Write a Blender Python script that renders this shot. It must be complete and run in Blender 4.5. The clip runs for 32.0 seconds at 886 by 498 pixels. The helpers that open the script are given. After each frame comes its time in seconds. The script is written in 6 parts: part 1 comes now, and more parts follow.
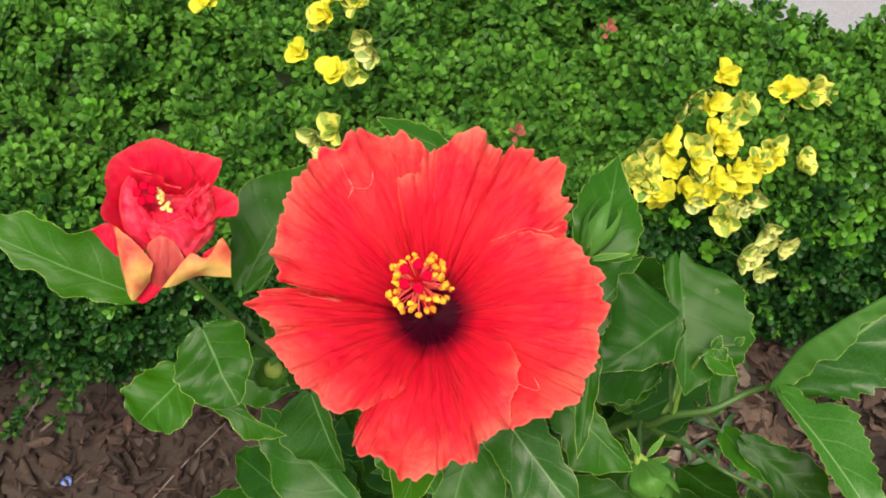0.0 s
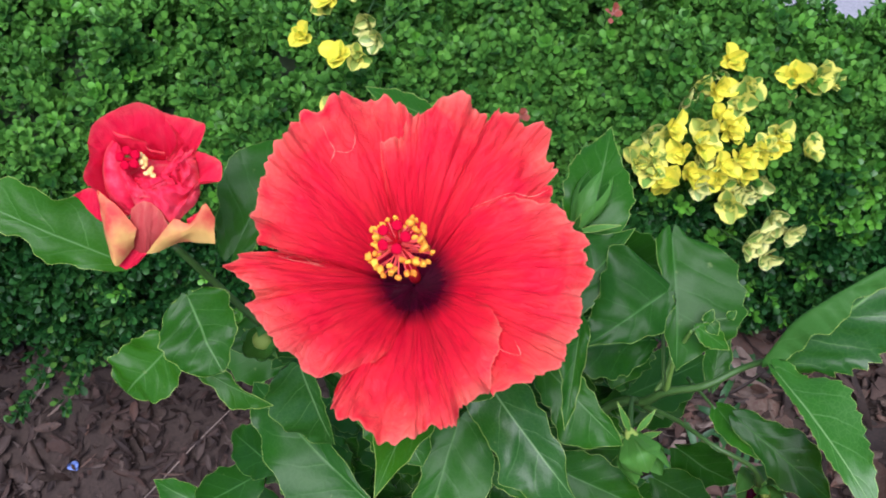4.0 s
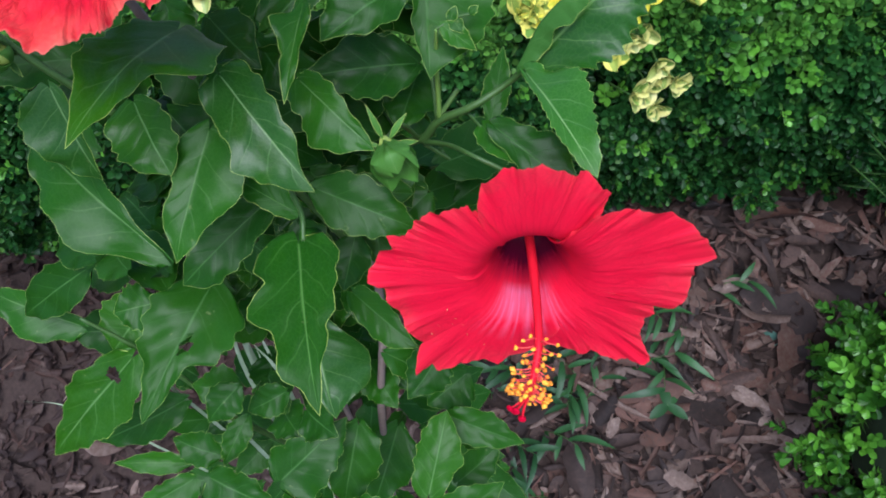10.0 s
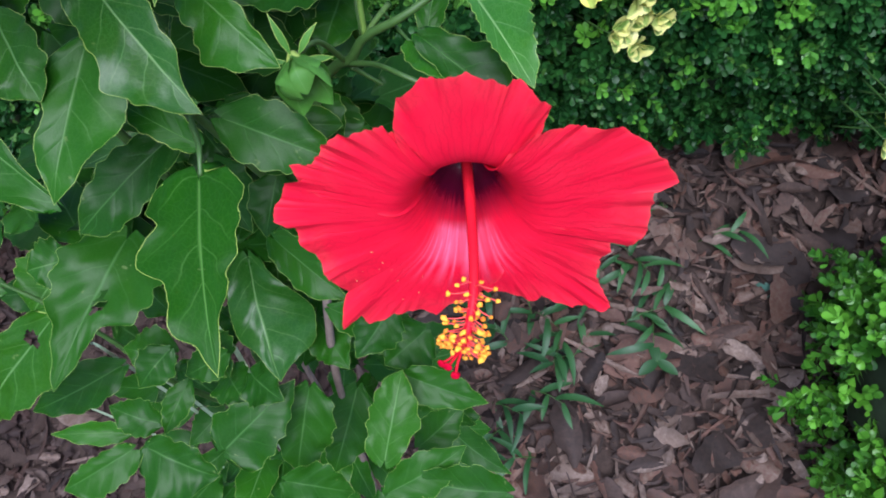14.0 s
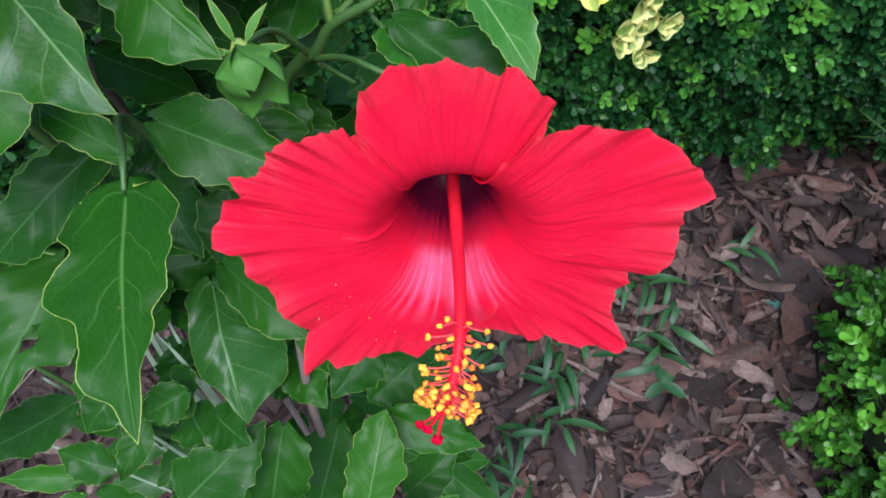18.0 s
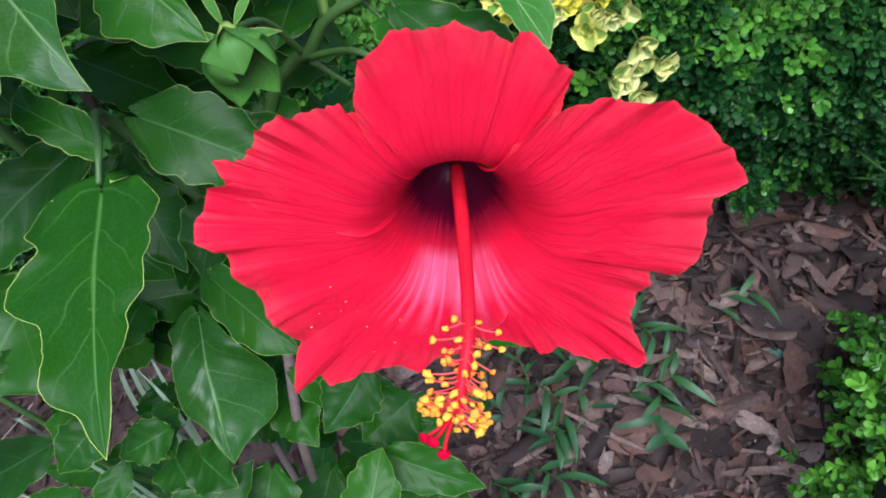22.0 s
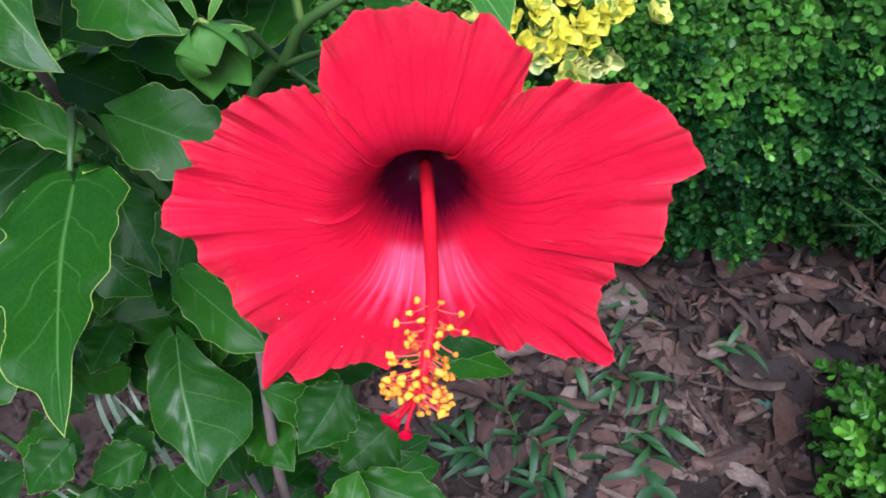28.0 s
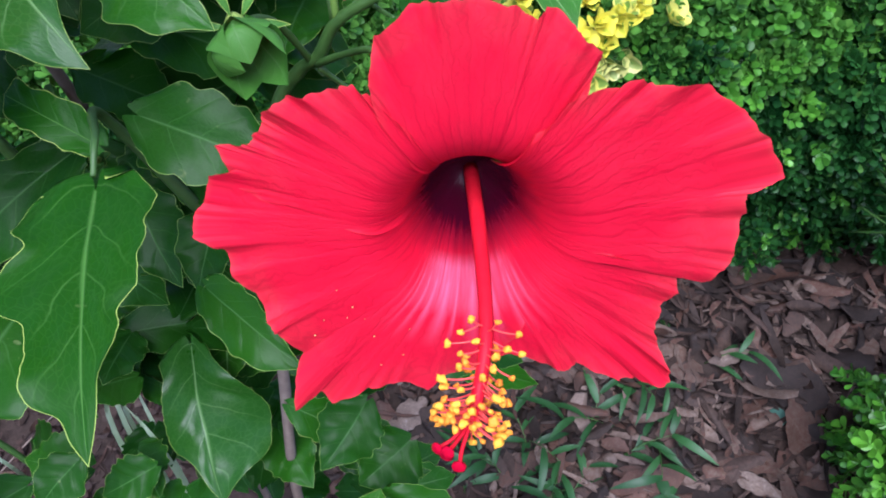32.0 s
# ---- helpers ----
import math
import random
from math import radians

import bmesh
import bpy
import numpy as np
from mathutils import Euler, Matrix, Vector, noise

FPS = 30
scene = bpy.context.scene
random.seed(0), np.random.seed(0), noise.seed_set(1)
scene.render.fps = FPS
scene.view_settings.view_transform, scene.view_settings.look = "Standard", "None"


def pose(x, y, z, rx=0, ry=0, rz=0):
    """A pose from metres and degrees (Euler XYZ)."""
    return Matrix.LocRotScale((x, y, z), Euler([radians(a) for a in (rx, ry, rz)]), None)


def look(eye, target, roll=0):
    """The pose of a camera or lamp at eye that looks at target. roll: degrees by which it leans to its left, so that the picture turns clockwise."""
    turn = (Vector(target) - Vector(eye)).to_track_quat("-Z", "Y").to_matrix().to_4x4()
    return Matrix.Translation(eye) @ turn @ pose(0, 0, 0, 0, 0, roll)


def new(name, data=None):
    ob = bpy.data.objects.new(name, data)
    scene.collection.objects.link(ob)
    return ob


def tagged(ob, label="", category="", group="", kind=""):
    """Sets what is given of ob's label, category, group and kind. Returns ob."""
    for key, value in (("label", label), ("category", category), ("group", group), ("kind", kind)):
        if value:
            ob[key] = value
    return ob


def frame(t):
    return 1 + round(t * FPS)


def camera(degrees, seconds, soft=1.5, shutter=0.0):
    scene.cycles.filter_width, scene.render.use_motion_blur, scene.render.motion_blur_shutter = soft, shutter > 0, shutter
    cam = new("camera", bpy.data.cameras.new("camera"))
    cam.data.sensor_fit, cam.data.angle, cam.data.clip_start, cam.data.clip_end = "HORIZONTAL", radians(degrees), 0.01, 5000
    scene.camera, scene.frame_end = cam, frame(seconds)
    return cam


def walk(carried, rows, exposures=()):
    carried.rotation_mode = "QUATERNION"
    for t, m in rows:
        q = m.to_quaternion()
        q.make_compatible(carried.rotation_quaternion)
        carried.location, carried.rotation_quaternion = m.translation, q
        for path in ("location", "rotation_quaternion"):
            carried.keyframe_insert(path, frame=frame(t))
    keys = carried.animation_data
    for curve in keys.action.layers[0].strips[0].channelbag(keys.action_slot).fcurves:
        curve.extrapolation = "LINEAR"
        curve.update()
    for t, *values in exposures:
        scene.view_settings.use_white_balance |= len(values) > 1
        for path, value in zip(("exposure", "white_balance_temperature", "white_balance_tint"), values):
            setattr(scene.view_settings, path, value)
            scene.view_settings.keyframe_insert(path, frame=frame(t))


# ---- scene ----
cam = camera(54.76, 32.0, 1.9)
ROWS = [
    (0.0, 0.0339, 0.0470, 1.4376, 35.710, 1.159, -0.490),
    (0.5, 0.0324, 0.0470, 1.4378, 35.766, 1.344, -0.320),
    (1.0, 0.0315, 0.0478, 1.4349, 35.748, 1.425, -0.202),
    (1.5, 0.0324, 0.0462, 1.4355, 35.795, 1.436, -0.142),
    (2.0, 0.0325, 0.0444, 1.4367, 35.854, 1.558, 0.064),
    (2.5, 0.0337, 0.0446, 1.4359, 35.806, 1.493, -0.014),
    (4.5, 0.0564, 0.0342, 1.4243, 34.934, 1.792, 0.264),
    (5.0, 0.0708, 0.0271, 1.4202, 34.499, 2.026, 0.169),
    (5.5, 0.0782, 0.0232, 1.4163, 34.125, 1.696, -0.155),
    (6.0, 0.0853, 0.0242, 1.4110, 33.801, 1.695, -0.466),
    (6.5, 0.0891, 0.0248, 1.4025, 33.438, 1.976, -0.594),
    (7.0, 0.0978, 0.0191, 1.3964, 33.177, 1.865, -0.826),
    (7.5, 0.1130, 0.0098, 1.3885, 32.744, 1.432, -1.029),
    (8.0, 0.1273, -0.0020, 1.3781, 32.376, 1.577, -1.082),
    (8.5, 0.1355, -0.0154, 1.3721, 32.219, 1.196, -1.455),
    (9.0, 0.1445, -0.0379, 1.3675, 31.962, 0.963, -1.830),
    (9.5, 0.1510, -0.0573, 1.3627, 31.904, 1.096, -2.267),
    (10.0, 0.1575, -0.0676, 1.3547, 31.698, 1.276, -2.700),
    (10.5, 0.1713, -0.0638, 1.3506, 31.177, 1.828, -3.004),
    (11.0, 0.1800, -0.0647, 1.3443, 30.439, 2.320, -2.817),
    (11.5, 0.1854, -0.0597, 1.3362, 30.072, 2.245, -3.273),
    (12.0, 0.1887, -0.0560, 1.3329, 30.074, 2.097, -3.481),
    (12.5, 0.1854, -0.0548, 1.3212, 29.800, 2.100, -3.356),
    (13.0, 0.1900, -0.0527, 1.3126, 29.446, 1.832, -3.742),
    (13.5, 0.1910, -0.0488, 1.3017, 29.244, 2.160, -3.545),
    (14.0, 0.1916, -0.0490, 1.2934, 29.204, 1.799, -3.885),
    (14.5, 0.1943, -0.0460, 1.2839, 29.421, 1.774, -3.963),
    (16.5, 0.1949, -0.0145, 1.2592, 29.117, 2.221, -3.688),
    (17.0, 0.1965, -0.0116, 1.2501, 29.295, 2.160, -3.959),
    (17.5, 0.2016, -0.0060, 1.2450, 29.895, 1.982, -4.087),
    (18.0, 0.1999, -0.0084, 1.2329, 30.137, 1.885, -4.061),
    (18.5, 0.1949, -0.0123, 1.2250, 31.083, 1.895, -3.860),
    (19.0, 0.1939, -0.0057, 1.2261, 32.162, 1.771, -3.842),
    (19.5, 0.1919, -0.0035, 1.2235, 32.707, 1.814, -3.997),
    (20.0, 0.1940, -0.0019, 1.2146, 32.770, 2.037, -4.165),
    (20.5, 0.1972, -0.0006, 1.2077, 32.524, 1.907, -4.329),
    (21.0, 0.1936, -0.0052, 1.2015, 32.870, 1.752, -4.444),
    (21.5, 0.1935, -0.0125, 1.1994, 33.557, 1.676, -4.518),
    (22.0, 0.1940, -0.0124, 1.1980, 34.191, 1.568, -4.563),
    (22.5, 0.1900, -0.0131, 1.1972, 34.640, 1.620, -4.530),
    (23.0, 0.1932, -0.0121, 1.1957, 34.950, 1.803, -4.542),
    (23.5, 0.1954, -0.0106, 1.1928, 35.104, 1.860, -4.573),
    (24.0, 0.1921, -0.0098, 1.1891, 35.429, 1.391, -4.685),
    (24.5, 0.1915, -0.0122, 1.1856, 35.923, 1.180, -4.855),
    (25.0, 0.1907, -0.0090, 1.1805, 36.097, 1.179, -4.760),
    (25.5, 0.1896, -0.0062, 1.1722, 36.010, 0.819, -4.714),
    (27.5, 0.2017, -0.0313, 1.1859, 38.181, 0.847, -4.681),
    (28.0, 0.2012, -0.0351, 1.1857, 38.357, 1.000, -4.564),
    (28.5, 0.2039, -0.0348, 1.1866, 38.432, 1.067, -4.444),
    (29.0, 0.2010, -0.0296, 1.1805, 38.239, 0.903, -4.325),
    (29.5, 0.1966, -0.0261, 1.1774, 38.628, 0.954, -4.132),
    (30.0, 0.1964, -0.0210, 1.1750, 38.511, 0.730, -4.245),
    (30.5, 0.1936, -0.0185, 1.1739, 38.382, 0.468, -4.300),
    (31.0, 0.1901, -0.0172, 1.1737, 38.398, 0.598, -4.318),
    (31.5, 0.1879, -0.0164, 1.1728, 38.373, 0.571, -4.290),
    (32.0, 0.1860, -0.0180, 1.1717, 38.490, 0.766, -4.265),
]
EXPOSURES = [(0.0, 1.22, 7300, 13), (2.6, 1.22, 7300, 13), (4.4, 1.1, 5400, 26), (8.0, 1.12, 5400, 26), (10.0, 1.05, 5500, 24), (12.0, 1.25, 5500, 24), (14.5, 1.27, 5500, 24), (25.5, 1.29, 5450, 25), (32.0, 1.33, 5350, 26)]
walk(cam, [(t, pose(x, y, z, rx, ry, rz)) for t, x, y, z, rx, ry, rz in ROWS], EXPOSURES)


# ---- light ----
world = bpy.data.worlds.new("sky")
scene.world = world
world.use_nodes = True
sky = world.node_tree.nodes.new("ShaderNodeTexSky")
sky.sky_type, sky.sun_disc = "NISHITA", False
sky.sun_elevation, sky.sun_rotation = radians(65), radians(188)
sky.air_density, sky.dust_density, sky.ozone_density = 1.0, 3.0, 1.0
backing = world.node_tree.nodes["Background"]
backing.inputs["Strength"].default_value = 0.105
world.node_tree.links.new(sky.outputs[0], backing.inputs["Color"])
sun = new("sun", bpy.data.lights.new("sun", "SUN"))
sun.data.energy, sun.data.angle, sun.data.color = 2.2, radians(42), (1.0, 0.97, 0.92)
sun.matrix_world = look((-0.06, -0.42, 0.90), (0, 0, 0))


# ---- materials ----
def material(name, rough=0.6, spec=0.5):
    m = bpy.data.materials.new(name)
    m.use_nodes = True
    b = m.node_tree.nodes["Principled BSDF"]
    b.inputs["Roughness"].default_value = rough
    b.inputs["Specular IOR Level"].default_value = spec
    return m, m.node_tree, b


def node(tree, kind, links=(), **values):
    n = tree.nodes.new(kind)
    for key, value in values.items():
        if key in n.inputs:
            n.inputs[key].default_value = value
        elif key == "feature":
            n.feature = value
        elif key == "uv_map":
            n.uv_map = value
    for src, dst in links:
        tree.links.new(src, n.inputs[dst])
    return n


def ramp(tree, source, stops):
    n = tree.nodes.new("ShaderNodeValToRGB")
    e = n.color_ramp.elements
    while len(e) < len(stops):
        e.new(0.5)
    for k, (at, col) in enumerate(stops):
        e[k].position = at
        e[k].color = (*col, 1) if len(col) == 3 else col
    tree.links.new(source, n.inputs[0])
    return n.outputs[0]


def math_node(tree, op, a, b=0.0, c=0.0, clamp=False):
    n = tree.nodes.new("ShaderNodeMath")
    n.operation, n.use_clamp = op, clamp
    for k, v in enumerate((a, b, c)):
        if isinstance(v, (int, float)):
            n.inputs[k].default_value = v
        else:
            tree.links.new(v, n.inputs[k])
    return n.outputs[0]


def blend(tree, fac, a, b, how="MIX"):
    n = tree.nodes.new("ShaderNodeMix")
    n.data_type, n.blend_type = "RGBA", how
    for k, v in ((0, fac), (6, a), (7, b)):
        if isinstance(v, (int, float)):
            n.inputs[k].default_value = v
        elif isinstance(v, tuple):
            n.inputs[k].default_value = (*v, 1)
        else:
            tree.links.new(v, n.inputs[k])
    return n.outputs[2]


def bump(tree, b, height, strength=0.3, distance=0.001):
    n = node(tree, "ShaderNodeBump", [(height, "Height")], Strength=strength, Distance=distance)
    tree.links.new(n.outputs[0], b.inputs["Normal"])


def uv_parts(tree):
    """Along (0 at the base, 1 at the tip) and across (-1 to 1) of a blade or petal."""
    uv = node(tree, "ShaderNodeUVMap", uv_map="UVMap")
    sep = node(tree, "ShaderNodeSeparateXYZ", [(uv.outputs[0], 0)])
    across = math_node(tree, "MULTIPLY_ADD", sep.outputs[1], 2.0, -1.0)
    return uv.outputs[0], sep.outputs[0], across


def thin(m, tree, b, colour, weight, tint):
    """Lets some of the light through, as a leaf or petal does."""
    tr = tree.nodes.new("ShaderNodeBsdfTranslucent")
    lit = blend(tree, 1.0, colour, tint, "MULTIPLY")
    tree.links.new(lit, tr.inputs[0])
    mix = tree.nodes.new("ShaderNodeMixShader")
    mix.inputs[0].default_value = weight
    tree.links.new(b.outputs[0], mix.inputs[1])
    tree.links.new(tr.outputs[0], mix.inputs[2])
    tree.links.new(mix.outputs[0], tree.nodes["Material Output"].inputs[0])


def leaf_material(name, dark, light, rough=0.30, rim=(0.34, 0.46, 0.09), vein=(0.085, 0.19, 0.05), gloss=0.2):
    m, t, b = material(name, rough, gloss)
    uv, along, across = uv_parts(t)
    tex = t.nodes.new("ShaderNodeTexCoord")
    big = node(t, "ShaderNodeTexNoise", [(tex.outputs["Object"], "Vector")], Scale=42.0, Detail=4.0)
    info = t.nodes.new("ShaderNodeObjectInfo")
    tone = math_node(t, "MULTIPLY_ADD", info.outputs["Random"], 0.6, math_node(t, "MULTIPLY_ADD", big.outputs[0], 0.7, -0.15), clamp=True)
    col = blend(t, tone, dark, light)
    side = math_node(t, "ABSOLUTE", across)
    # midrib, side veins running forward from it, and the fine net between them
    mid = math_node(t, "SUBTRACT", 1.0, math_node(t, "MULTIPLY", side, 22.0), clamp=True)
    warp = node(t, "ShaderNodeTexNoise", [(uv, "Vector")], Scale=5.0, Detail=2.0)
    run = math_node(t, "MULTIPLY_ADD", side, -0.26, math_node(t, "MULTIPLY_ADD", warp.outputs[0], 0.06, along))
    saw = math_node(t, "PINGPONG", math_node(t, "MULTIPLY", run, 5.0), 0.5)
    ribs = math_node(t, "SUBTRACT", 1.0, math_node(t, "MULTIPLY", saw, 26.0), clamp=True)
    ribs = math_node(t, "MULTIPLY", ribs, math_node(t, "SUBTRACT", 1.0, math_node(t, "POWER", side, 2.0), clamp=True))
    wide = math_node(t, "POWER", math_node(t, "SUBTRACT", 1.0, math_node(t, "MULTIPLY", saw, 2.0), clamp=True), 3.0)
    stretch = node(t, "ShaderNodeMapping", [(uv, "Vector")], Scale=(1.5, 1.0, 1.0)).outputs[0]
    cells = node(t, "ShaderNodeTexVoronoi", [(stretch, "Vector")], Scale=18.0, feature="DISTANCE_TO_EDGE")
    net = math_node(t, "SUBTRACT", 1.0, math_node(t, "MULTIPLY", cells.outputs[0], 11.0), clamp=True)
    small = node(t, "ShaderNodeTexVoronoi", [(stretch, "Vector")], Scale=34.0, feature="DISTANCE_TO_EDGE")
    veins = math_node(t, "MAXIMUM", mid, math_node(t, "MULTIPLY", ribs, 0.45))
    col = blend(t, math_node(t, "MULTIPLY", net, 0.09), col, vein)
    col = blend(t, math_node(t, "MULTIPLY", veins, 0.8), col, vein)
    # specks and scars of old feeding
    speck = node(t, "ShaderNodeTexNoise", [(tex.outputs["Object"], "Vector")], Scale=160.0, Detail=2.0)
    spots = math_node(t, "MULTIPLY", math_node(t, "SUBTRACT", speck.outputs[0], 0.72), 12.0, clamp=True)
    col = blend(t, math_node(t, "MULTIPLY", spots, 0.45), col, (0.16, 0.22, 0.07))
    # thin pale margin, of one width all round
    far = node(t, "ShaderNodeSeparateXYZ", [(node(t, "ShaderNodeUVMap", uv_map="rim").outputs[0], 0)]).outputs[0]
    edge = math_node(t, "SUBTRACT", 1.35, math_node(t, "MULTIPLY", far, 4.2), clamp=True)
    col = blend(t, math_node(t, "MULTIPLY", edge, 0.8), col, rim)
    t.links.new(col, b.inputs["Base Color"])
    rub = node(t, "ShaderNodeTexNoise", [(tex.outputs["Object"], "Vector")], Scale=34.0, Detail=4.0)
    t.links.new(math_node(t, "MULTIPLY_ADD", rub.outputs[0], 0.30, rough - 0.13), b.inputs["Roughness"])
    soft = node(t, "ShaderNodeTexNoise", [(tex.outputs["Object"], "Vector")], Scale=48.0, Detail=1.0)
    high = math_node(t, "MULTIPLY_ADD", wide, -0.40, math_node(t, "MULTIPLY", soft.outputs[0], 0.9))
    high = math_node(t, "MULTIPLY_ADD", cells.outputs[0], 0.30, high)
    high = math_node(t, "MULTIPLY_ADD", small.outputs[0], 0.04, high)
    high = math_node(t, "MULTIPLY_ADD", mid, -0.4, high)
    bump(t, b, high, 0.24, 0.0014)
    thin(m, t, b, col, 0.17, (1.0, 1.0, 0.45))
    return m


LEAF = {
    "plain": leaf_material("leaf_green", (0.008, 0.056, 0.002), (0.022, 0.110, 0.003), 0.33, (0.32, 0.46, 0.10), gloss=0.14),
    "broad": leaf_material("leaf_green_broad", (0.009, 0.056, 0.0015), (0.023, 0.106, 0.002), 0.33, (0.34, 0.48, 0.10), (0.10, 0.22, 0.06), 0.14),
    # dark copy, mostly on low and inner leaves; their shade put in colour
    "dark": leaf_material("leaf_shaded_green", (0.006, 0.042, 0.002), (0.017, 0.086, 0.003), 0.34, (0.24, 0.38, 0.08), (0.05, 0.14, 0.03), 0.12),
    "bright": leaf_material("leaf_bright_green", (0.008, 0.056, 0.0015), (0.014, 0.084, 0.002), 0.40, (0.46, 0.62, 0.12), (0.075, 0.20, 0.035), 0.12),
    "sheen": leaf_material("leaf_waxy_green", (0.010, 0.058, 0.004), (0.022, 0.098, 0.007), 0.30, (0.26, 0.38, 0.07), (0.13, 0.25, 0.08), 0.22),
    # light green leaf; part of its paleness is sheen put into the colour
    "lit": leaf_material("leaf_lit_green", (0.014, 0.086, 0.003), (0.030, 0.138, 0.006), 0.34, (0.30, 0.46, 0.09), (0.20, 0.36, 0.12), 0.34),
    "folded": leaf_material("leaf_mid_green", (0.009, 0.060, 0.003), (0.018, 0.096, 0.005), 0.30, vein=(0.12, 0.26, 0.06), gloss=0.22),
}

LEAF_UNDER = leaf_material("leaf_underside", (0.028, 0.104, 0.013), (0.044, 0.140, 0.020), 0.5, gloss=0.12)


def petal_material(name, base, deep, pale, eye=0.20, blush=0.0, edge=0.35, veins=0.5, patch=0.8, relief=0.6, blush_at=0.5, ribs=15.0):
    m, t, b = material(name, 0.55, 0.12)
    uv, along, across = uv_parts(t)
    info = t.nodes.new("ShaderNodeObjectInfo")
    shift = node(t, "ShaderNodeCombineXYZ", [(math_node(t, "MULTIPLY", info.outputs["Random"], 37.0), "Z")])

    def streaks(along_scale, across_scale, scale, detail, bend):
        mp = node(t, "ShaderNodeMapping", [(uv, "Vector"), (shift.outputs[0], "Location")], Scale=(along_scale, across_scale, 1.0))
        return node(t, "ShaderNodeTexNoise", [(mp.outputs[0], "Vector")], Scale=scale, Detail=detail, Roughness=0.6, Distortion=bend).outputs[0]

    fine = streaks(1.6, 30.0, 1.5, 4.0, 0.5)
    web = streaks(5.0, 22.0, 1.6, 3.0, 1.2)
    wide = streaks(1.8, 6.0, 1.4, 4.0, 0.4)
    blot = streaks(4.0, 5.0, 1.5, 4.0, 0.6)

    def ridge(n, k):
        return math_node(t, "SUBTRACT", 1.0, math_node(t, "MULTIPLY", math_node(t, "ABSOLUTE", math_node(t, "SUBTRACT", n, 0.5)), k), clamp=True)

    seam = math_node(t, "MULTIPLY_ADD", across, 0.5, 0.5)
    sway = math_node(t, "MULTIPLY", math_node(t, "SUBTRACT", streaks(5.0, 4.0, 1.0, 3.0, 0.3), 0.5), 0.09)
    forked = math_node(t, "MULTIPLY", math_node(t, "SUBTRACT", streaks(7.0, 9.0, 1.4, 3.0, 0.3), 0.5), 0.10)

    def fan(count, push, k):
        saw = math_node(t, "PINGPONG", math_node(t, "MULTIPLY", math_node(t, "ADD", seam, push), count), 0.5)
        return math_node(t, "SUBTRACT", 1.0, math_node(t, "MULTIPLY", saw, k), clamp=True)

    trunk = fan(ribs, sway, 6.5)
    twigs = math_node(t, "MULTIPLY", fan(ribs * 2.0, forked, 4.5), ramp(t, along, [(0.40, (0, 0, 0)), (0.65, (1, 1, 1))]))
    lines = math_node(t, "MAXIMUM", math_node(t, "MAXIMUM", trunk, math_node(t, "MULTIPLY", twigs, 0.75)), math_node(t, "MULTIPLY", ridge(web, 18.0), 0.5))
    lines = math_node(t, "MULTIPLY", lines, math_node(t, "MULTIPLY_ADD", blot, 1.6, 0.0, clamp=True))
    outer = ramp(t, along, [(0.30, (0, 0, 0)), (0.85, (1, 1, 1))])
    light = math_node(t, "MULTIPLY", math_node(t, "MULTIPLY_ADD", wide, 2.6, -0.85, clamp=True), math_node(t, "MULTIPLY_ADD", outer, 0.75, 0.25))
    light = math_node(t, "MULTIPLY", light, math_node(t, "MULTIPLY_ADD", blot, 1.6, -0.1, clamp=True))
    col = blend(t, math_node(t, "MULTIPLY", light, patch), base, pale)
    col = blend(t, math_node(t, "MULTIPLY", lines, veins), col, deep)
    border = node(t, "ShaderNodeSeparateXYZ", [(node(t, "ShaderNodeUVMap", uv_map="rim").outputs[0], 0)]).outputs[0]
    away = ramp(t, along, [(0.38, (0, 0, 0)), (0.55, (1, 1, 1))])
    rim = math_node(t, "POWER", math_node(t, "MULTIPLY", math_node(t, "SUBTRACT", border, 0.70), 3.3, clamp=True), 2.0)
    col = blend(t, math_node(t, "MULTIPLY", math_node(t, "MULTIPLY", math_node(t, "MULTIPLY", rim, away), math_node(t, "MULTIPLY_ADD", blot, 3.0, -1.0, clamp=True)), edge), col, (0.62, 0.19, 0.12))
    lip = math_node(t, "MULTIPLY", math_node(t, "SUBTRACT", border, 0.98), 50.0, clamp=True)
    col = blend(t, math_node(t, "MULTIPLY", math_node(t, "MULTIPLY", lip, away), edge), col, (0.62, 0.17, 0.11))
    if blush:
        # pale streaks that start at the throat, strongest beside one edge of the petal
        spot = math_node(t, "SUBTRACT", 1.0, math_node(t, "POWER", math_node(t, "MULTIPLY", math_node(t, "ABSOLUTE", math_node(t, "SUBTRACT", seam, blush_at)), 3.2), 2.0), clamp=True)
        rays = math_node(t, "MULTIPLY", fan(ribs * 0.75, math_node(t, "MULTIPLY", sway, 0.18), 3.0), ramp(t, along, [(0.27, (0, 0, 0)), (0.35, (0.75, 0.75, 0.75)), (0.46, (0.40, 0.40, 0.40)), (0.68, (0, 0, 0))]))
        veil = math_node(t, "MULTIPLY", ramp(t, along, [(0.265, (0, 0, 0)), (0.30, (0.9, 0.9, 0.9)), (0.35, (0.7, 0.7, 0.7)), (0.48, (0, 0, 0))]), math_node(t, "MULTIPLY_ADD", fine, 1.2, -0.05, clamp=True))
        wash = math_node(t, "MAXIMUM", math_node(t, "MULTIPLY", rays, 0.8), math_node(t, "MULTIPLY", veil, math_node(t, "POWER", spot, 2.0)))
        col = blend(t, math_node(t, "MULTIPLY", math_node(t, "MULTIPLY", wash, spot), blush), col, (0.60, 0.30, 0.50))
    throat = ramp(t, math_node(t, "MULTIPLY_ADD", fine, 0.10, along), [(eye, (1, 1, 1)), (eye + 0.12, (0, 0, 0))])
